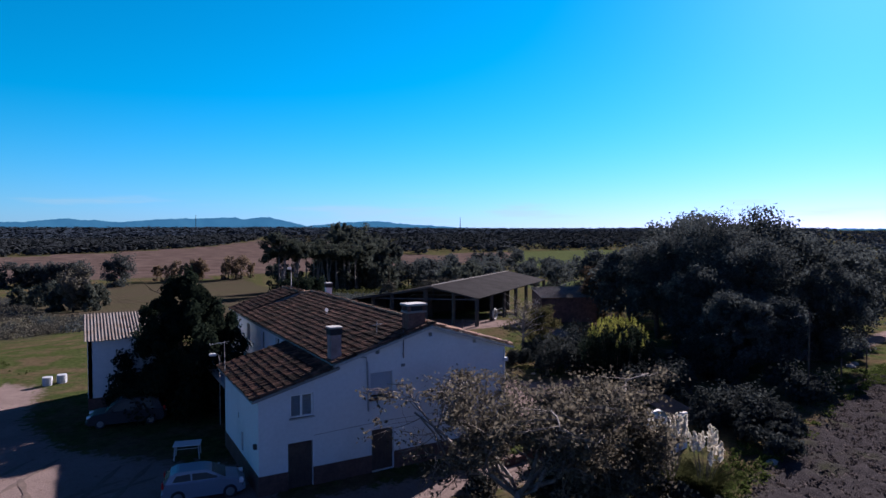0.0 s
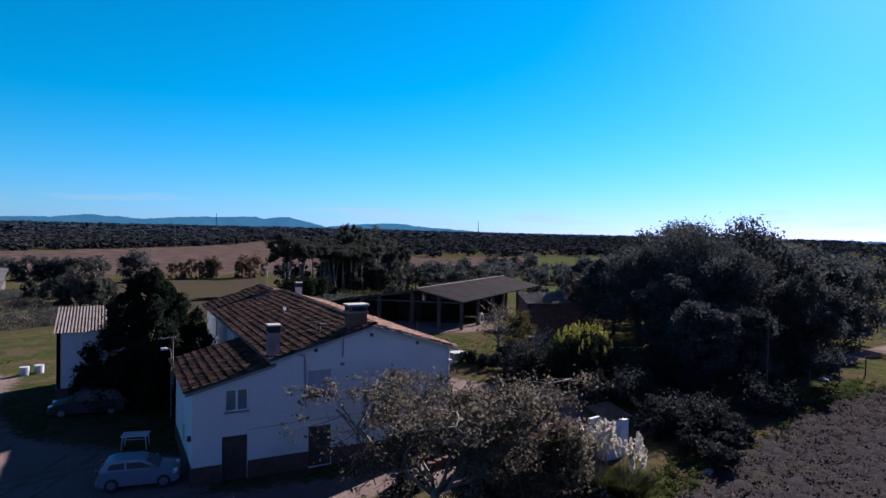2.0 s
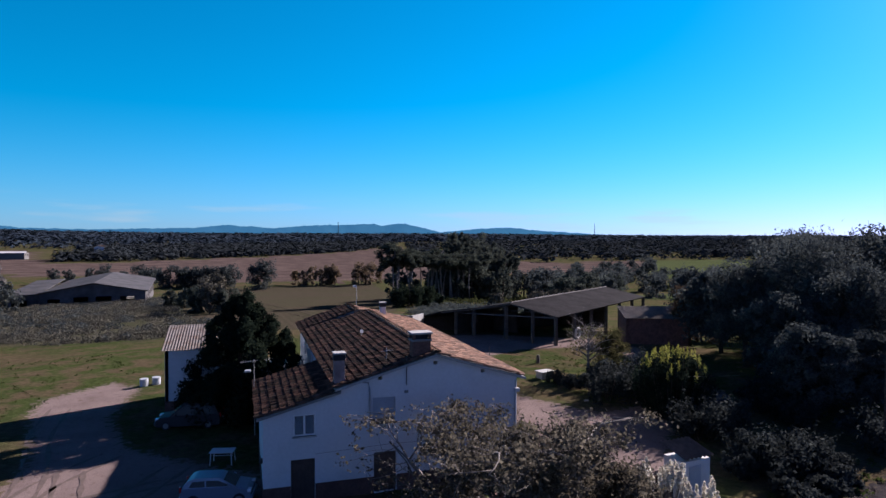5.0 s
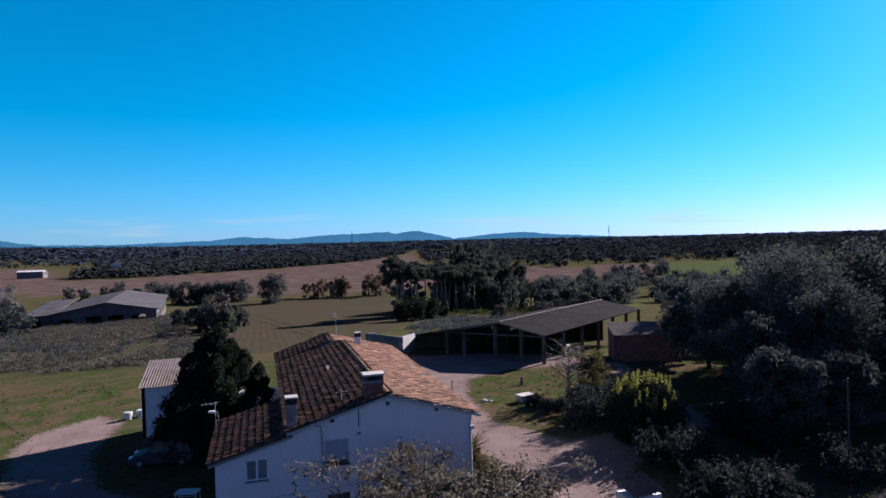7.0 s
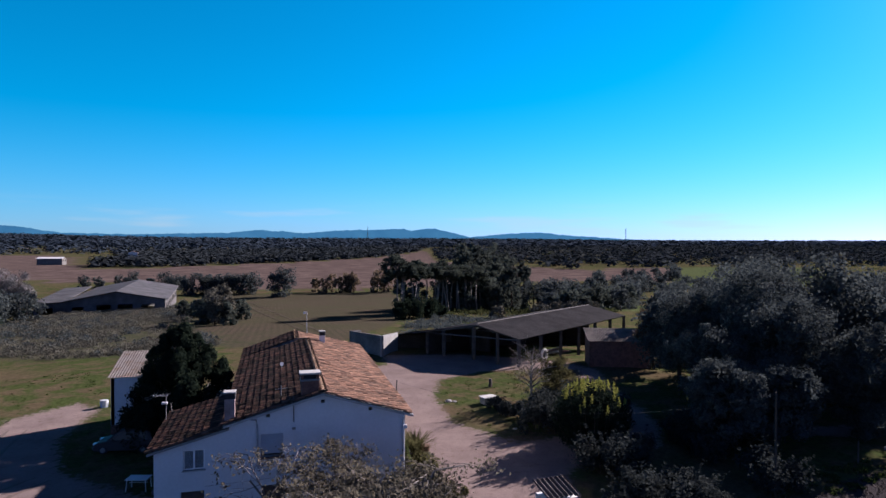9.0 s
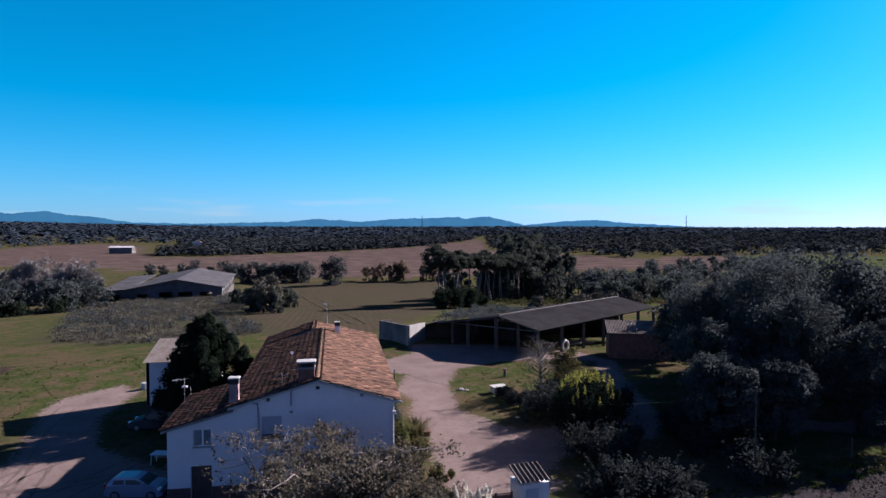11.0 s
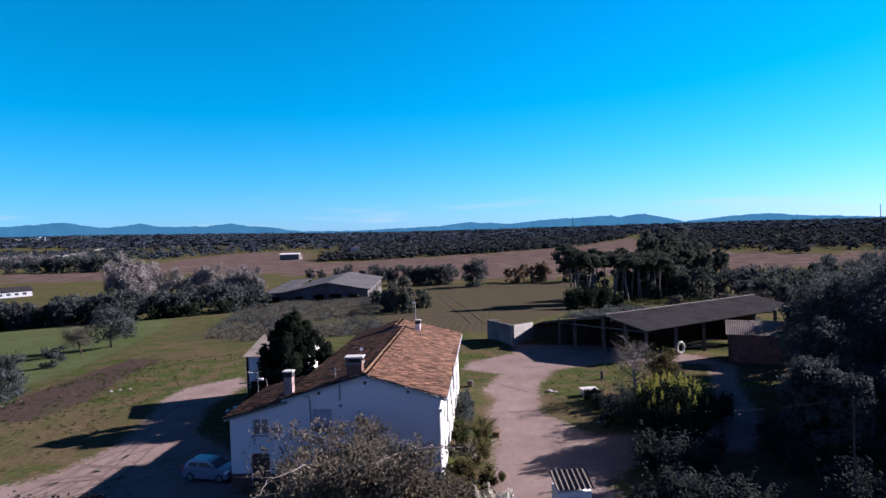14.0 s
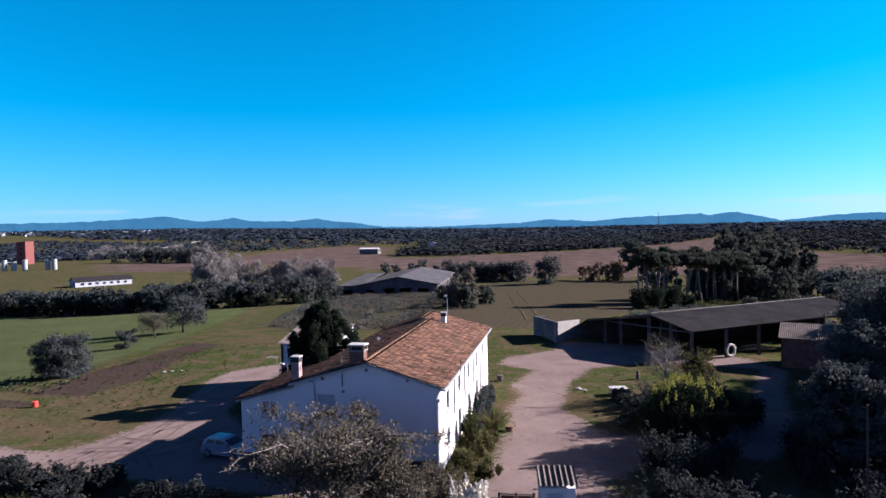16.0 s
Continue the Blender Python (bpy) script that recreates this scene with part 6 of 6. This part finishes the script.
    pane([(1.0 * k, -0.66, 0.915), (0.36 * k, -0.58, height - 0.09), (0.36 * k, 0.58, height - 0.09), (1.0 * k, 0.66, 0.915)], "windscreen")
    pane([(-1.80 * k, -0.62, 0.95), (-1.56 * k, -0.55, height - 0.13), (-1.56 * k, 0.55, height - 0.13), (-1.80 * k, 0.62, 0.95)], "rear_window")
    part("bumper", block(-1.93 * k, -0.72, 0.30, -1.80 * k, 0.72, 0.52, 0.04), paint, t)
    part("bumper", block(1.80 * k, -0.70, 0.28, 1.92 * k, 0.70, 0.48, 0.04), paint, t)
    part("number_plate", block(-1.945 * k, -0.25, 0.56, -1.895 * k, 0.25, 0.67), PLASTIC, t)
    return t


car((-2.0, 1.5, 0), -10, PAINT, "pale silver-blue small three-door hatchback parked in the shade", 3.3, 1.5, 1.3)
car((-4.3, 14.6, 0), 172, PAINT_DARK, "dark car parked below the evergreen tree", 4.2, 1.72, 1.62)

table = thing("plastic_table", (-2.0, 6.6, 0), "white plastic garden table in the yard", "table", rz=-14)
part("tabletop", block(-0.65, -0.42, 0.70, 0.65, 0.42, 0.75, 0.015), PLASTIC, table)
for sx in (-1, 1):
    for sy in (-1, 1):
        part("leg", bar([(sx * 0.55, sy * 0.33, 0.70), (sx * 0.60, sy * 0.37, 0)], 0.035, 0.03, 6), PLASTIC, table)
part("rail", bar([(-0.55, 0, 0.45), (0.55, 0, 0.45)], 0.02), PLASTIC, table)


def drum(name, at, r, h, m_, label, rx=0.0, rz=0.0, category="barrel"):
    t = thing(name, at, label, category)
    t.matrix_world = pose(*at, rx, 0, rz)
    bm = bmesh.new()
    for k, (z, q) in enumerate(((0, 0.94), (0.33, 1.0), (0.66, 1.0))):
        bmesh.ops.create_cone(bm, cap_ends=True, segments=18, radius1=r * q, radius2=r, depth=h * 0.33, matrix=pose(0, 0, h * (z + 0.165)))
    part("shell", bm, m_, t)
    bm = bmesh.new()
    bmesh.ops.create_cone(bm, cap_ends=True, segments=18, radius1=r * 1.03, radius2=r * 0.98, depth=0.05, matrix=pose(0, 0, h * 0.99 + 0.02))
    part("lid", bm, m_, t)
    return t


drum("water_barrel", (-8.9, 27.4, 0), 0.34, 0.62, CURTAIN, "white plastic water barrel on the meadow")
drum("water_barrel", (-8.0, 27.9, 0), 0.34, 0.60, CURTAIN, "white plastic water barrel on the meadow")
drum("red_can", (-25.8, 10.1, 0), 0.24, 0.5, RED, "small red plastic can in the garden", category="can")
drum("flower_pot", (16.4, 9.0, 0), 0.30, 0.35, TILE, "terracotta flower pot by the drive", category="pot")
drum("dark_bin", (14.1, 24.0, 0), 0.3, 0.55, WOOD, "dark round bin at the house corner", category="bin")

# white crate-like coop, stones and stump on the island in the yard
coop = thing("dog_kennel", (25.0, 20.0, 0), "small pale kennel with a flat sheet roof", "kennel", rz=12)
part("body", block(-0.65, -0.45, 0.0, 0.65, 0.45, 0.62, 0.02), CEMENT, coop)
part("roof", block(-0.75, -0.55, 0.62, 0.75, 0.55, 0.68, 0.01), STONE, coop)
# dark plate on the solid body paints the shade of a doorway
part("opening", block(-0.18, -0.462, 0.03, 0.18, -0.451, 0.42), DARK, coop)


def stone(at, r, seed, label="pale field stone lying in the grass"):
    rng = np.random.default_rng(seed)
    bm = bmesh.new()
    bmesh.ops.create_icosphere(bm, subdivisions=2, radius=r)
    for v in bm.verts:
        v.co *= 1 + rng.normal(0, 0.09)
        v.co.z = max(v.co.z * 0.6, -0.05)
    ob = part("stone", bm, CEMENT, None, label)
    ob.location = at
    return tagged(ob, category="stone", group="loose stones")


for k, (x, y, r) in enumerate([(21.6, 21.5, 0.35), (22.1, 21.2, 0.25), (-22.9, 24.0, 0.26), (-22.2, 24.5, 0.22), (-21.3, 24.8, 0.2), (26.2, -6.6, 0.35), (22.8, -8.9, 0.28), (23.1, -8.8, 0.22), (49, 0.6, 0.4), (50.2, 0.9, 0.35), (24.5, 12.0, 0.2), (27.5, 13.2, 0.2), (33, 13.5, 0.25)]):
    stone((x, y, 0.02), r, k)
stump = thing("stump_post", (27.3, 26.0, 0), "dark weathered wooden stump", "post")
part("post", bar([(0, 0, -0.1), (0.03, 0, 0.45), (0, 0.02, 0.85)], 0.2, 0.15, 9), WOOD, stump)

# tyre that leans on a shed post, and farm gear below the roof
tyre = thing("tractor_tyre", (38.6, 37.5, 0), "old whitish tractor tyre leaning on a post", "tyre", rz=35)
bm = bmesh.new()
ring = []
for a in range(24):
    t_ = 2 * math.pi * a / 24
    ring.append([bm.verts.new(((0.62 + 0.16 * math.cos(p)) * math.cos(t_), 0.13 * math.sin(p) + 0.1, 0.78 + (0.62 + 0.16 * math.cos(p)) * math.sin(t_))) for p in (2 * math.pi * b / 8 for b in range(8))])
for a in range(24):
    for b in range(8):
        bm.faces.new((ring[a][b], ring[(a + 1) % 24][b], ring[(a + 1) % 24][(b + 1) % 8], ring[a][(b + 1) % 8]))
part("tread", bm, STONE, tyre, smooth=True)
gear = thing("timber_pile", (42.5, 42.5, -0.2), "pile of old timber and red farm gear", "timber", rz=30)
rng = np.random.default_rng(9)
for k in range(14):
    x, y, z = rng.uniform(-1.6, 1.6), rng.uniform(-0.6, 0.6), 0.1 + 0.11 * (k % 6)
    part("board", bar([(x - 1.2, y, z), (x + 1.2, y + rng.normal(0, 0.3), z + rng.normal(0, 0.08))], 0.07, 0.07, 4), (WOOD, BRICK, CEMENT)[k % 3], gear)

# garden gate, hut door and wall by the pampas grass
gate = thing("garden_gate", (17.2, -5.3, 0), "rusty sheet gate beside the hut", "gate", rz=4)
for x in (0, 0.85, 1.75):
    part("post", bar([(x, 0, -0.1), (x, 0, 1.5)], 0.06, 0.06, 6), WOOD, gate)
part("panel", block(0.08, -0.02, 0.15, 0.78, 0.02, 1.35), BRICK, gate)
part("panel", block(0.92, -0.02, 0.15, 1.68, 0.02, 1.35), BRICK, gate)
part("rail", bar([(0, 0, 1.42), (1.75, 0, 1.42)], 0.03), WOOD, gate)
low = thing("low_wall", (10.5, -2.6, 0), "low stone wall in front of the house", "wall", rz=6)
for k in range(12):
    part("stone", block(0.46 * k, -0.15, -0.05, 0.46 * k + 0.44, 0.15, 0.34 + 0.05 * ((k * 7) % 3), 0.03), SKIRT, low)

pole = thing("utility_pole", (34.6, -4.0, 0), "tall thin wooden pole among the bushes", "pole")
part("shaft", bar([(0, 0, -0.3), (0, 0, 6.2)], 0.07, 0.05, 8), BARK, pole)
wire = thing("overhead_wire", (0, 0, 0), "thin sagging cable from the house across the drive", "cable")
A_, B2 = Vector((13.55, 5.1, 6.0)), Vector((34.6, -4.0, 6.1))
part("strand", bar([A_.lerp(B2, k / 12) - UPZ * (1.6 * (1 - (2 * k / 12 - 1) ** 2)) for k in range(13)], 0.005, 0.005, 4), DARK, wire)

# wire fence along the field path
for k in range(7):
    x, y = 44 + 5.5 * k, -1.2 + 0.85 * k
    p = thing("fence_post", (x, y, float(H(x, y))), "thin dark fence post along the path", "post", group="field fence")
    part("shaft", bar([(0, 0, -0.2), (0, 0, 1.6)], 0.06, 0.05, 6), WOOD, p)


# ---- distant buildings ----
def long_house(name, at, rz, w, d, h, pitch_, wall_m, roof_m, label, category="building", holes=()):
    t = thing(name, at, label, category, rz=rz)
    g = h + w / 2 * pitch_
    part("wall", wall_mesh((0, 0), (w, 0), 0.3, -2, [(0, h), (w / 2, g), (w, h)], holes), wall_m, t)
    part("wall", wall_mesh((w, 0.31), (w, d), 0.3, -2, [(0, h), (d - 0.31, h)], [(u, 1.2, u + 2.2, 2.6) for u in np.arange(3, d - 4, 4.5)]), wall_m, t)
    part("wall", wall_mesh((w, d), (0, d), 0.3, -2, [(0, h), (w / 2, g), (w, h)]), wall_m, t)
    part("wall", wall_mesh((0, d), (0, 0.31), 0.3, -2, [(0, h), (d - 0.31, h)]), wall_m, t)
    part("roof", slab((-0.6, -0.6, h), (w / 2, -0.6, g + 0.3), (w / 2, d + 0.6, g + 0.3), (-0.6, d + 0.6, h), 0.25), roof_m, t)
    part("roof", slab((w / 2, -0.6, g + 0.3), (w + 0.6, -0.6, h), (w + 0.6, d + 0.6, h), (w / 2, d + 0.6, g + 0.3), 0.25), roof_m, t)
    return t


long_house("poultry_house", (-318, 334, -18), -35, 15, 36, 3.9, 0.30, CURTAIN, FIBRE, "long low poultry house with white walls", "barn", [(2, 0, 5, 3), (9, 0, 12, 3)])
far_home = long_house("white_farmhouse", (-256, 850, -18), 82, 12, 30, 8, 0.25, CONCRETE, TILE_MOSS_SHADE, "white farmhouse at the edge of the woods, shaded sides coloured grey", "house", [(3, 4.5, 5, 6.5), (8, 4.5, 10, 6.5)])
# gable white, other walls grey: sun and shade are put into their colours
far_home.children[0].data.materials[0] = WHITE
long_house("small_house", (-190, 900, -18), 10, 12, 14, 14, 0.3, WHITE, TILE, "small white house among the woods", "house")
tower = thing("feed_mill", (-703, 681, -18), "tall red-brown feed mill tower", "tower")
part("body", block(-7, -7, -1, 7, 7, 31, 0.2), mat("red_sheet", (0.13, 0.036, 0.030), 0.9, 0.2, 3.0, 2.0, 0.2), tower)
for z in (6, 13, 20, 26):
    part("window", block(-2, -7.1, z, 2, -7.01, z + 2.4), DARK, tower)
for k, (x, y) in enumerate([(-582, 524), (-574, 526), (-566, 530), (-556, 534), (-534, 541), (-527, 543)]):
    drum("grain_silo", (x, y, -18), 2.6, 10 + (k % 2) * 2, GALV, "tall round steel grain silo", category="silo")
road = []
RP = [(-640, 430), (-722, 660), (-790, 820), (-830, 970), (-860, 1100), (-905, 1240), (-968, 1412), (-1080, 1680), (-1333, 2262)]
for (x, y) in RP:
    road += [(x - 7, y, float(H(x, y)) + 2.5), (x + 7, y - 3, float(H(x, y)) + 2.5)]
raw("road", road, [(2 * k, 2 * k + 1, 2 * k + 3, 2 * k + 2) for k in range(len(RP) - 1)], mat("pale_asphalt", (0.30, 0.29, 0.28), 0.9, 0.1, 20.0, 1.0, 0.1), label="pale main road on an embankment", category="road", kind="structure")
bank = []
for (x, y) in RP:
    z = float(H(x, y))
    bank += [(x - 12, y, z - 0.3), (x - 7, y, z + 2.45), (x + 7, y - 3, z + 2.45), (x + 12, y - 3, z - 0.3)]
raw("embankment", bank, [(4 * k + q, 4 * k + q + 1, 4 * k + q + 5, 4 * k + q + 4) for k in range(len(RP) - 1) for q in range(3)], mat("verge", (0.07, 0.075, 0.035), 0.95, 0.2, 12.0, 1.0, 0.1), label="grassy road embankment", category="bank", kind="structure")
truck = thing("white_truck", (-905, 1240, float(H(-905, 1240)) + 2.5), "white box lorry on the main road", "truck", rz=-60)
part("box", block(-6, -1.3, 1.0, 3.5, 1.3, 4.2, 0.05), PLASTIC, truck)
part("cab", block(3.7, -1.25, 0.8, 6, 1.25, 3.6, 0.1), PLASTIC, truck)
part("chassis", block(-6, -1.0, 0.35, 5.9, 1.0, 1.0), IRON, truck)
rng = np.random.default_rng(21)
bm = bmesh.new()
for k in range(130):
    a = radians(rng.uniform(-52, -33))
    r = rng.uniform(2900, 3500)
    x, y, w_, h_ = 20 + r * math.sin(a), -36 + r * math.cos(a), rng.uniform(6, 18), rng.uniform(2, 9)
    z = float(H(x, y))
    box(bm, x - w_ / 2, y - w_ / 2, z, x + w_ / 2, y + w_ / 2, z + 4 + h_)
part("distant_town", bm, mat("town_wall", (0.20, 0.23, 0.27), 0.95, 0.2, 60.0, 0.05, 0.0, island=0.4), None, "pale houses of a distant town below the hills", category="town", kind="stuff")

# vegetable rows beside the garden plot
GARDEN_LEAF = leafmat("cabbage_leaf", (0.045, 0.066, 0.032), (0.085, 0.110, 0.062), vary=0.25)
rng = np.random.default_rng(33)
for row in range(4):
    for k in range(11):
        x, y = -41.5 + 1.25 * k + rng.normal(0, 0.15) + 0.7 * row, 22.6 - 2.0 * row - 0.28 * k + rng.normal(0, 0.12)
        if x < -28.5 and not (-36.5 < x < -31.5 and y > 18.5):
            blades("garden_plant", (x, y, float(H(x, y))), 0.42, 0.45, 26, "leafy green vegetable plant in a garden row", GARDEN_LEAF, 900 + 20 * row + k, 0.09, "plant")
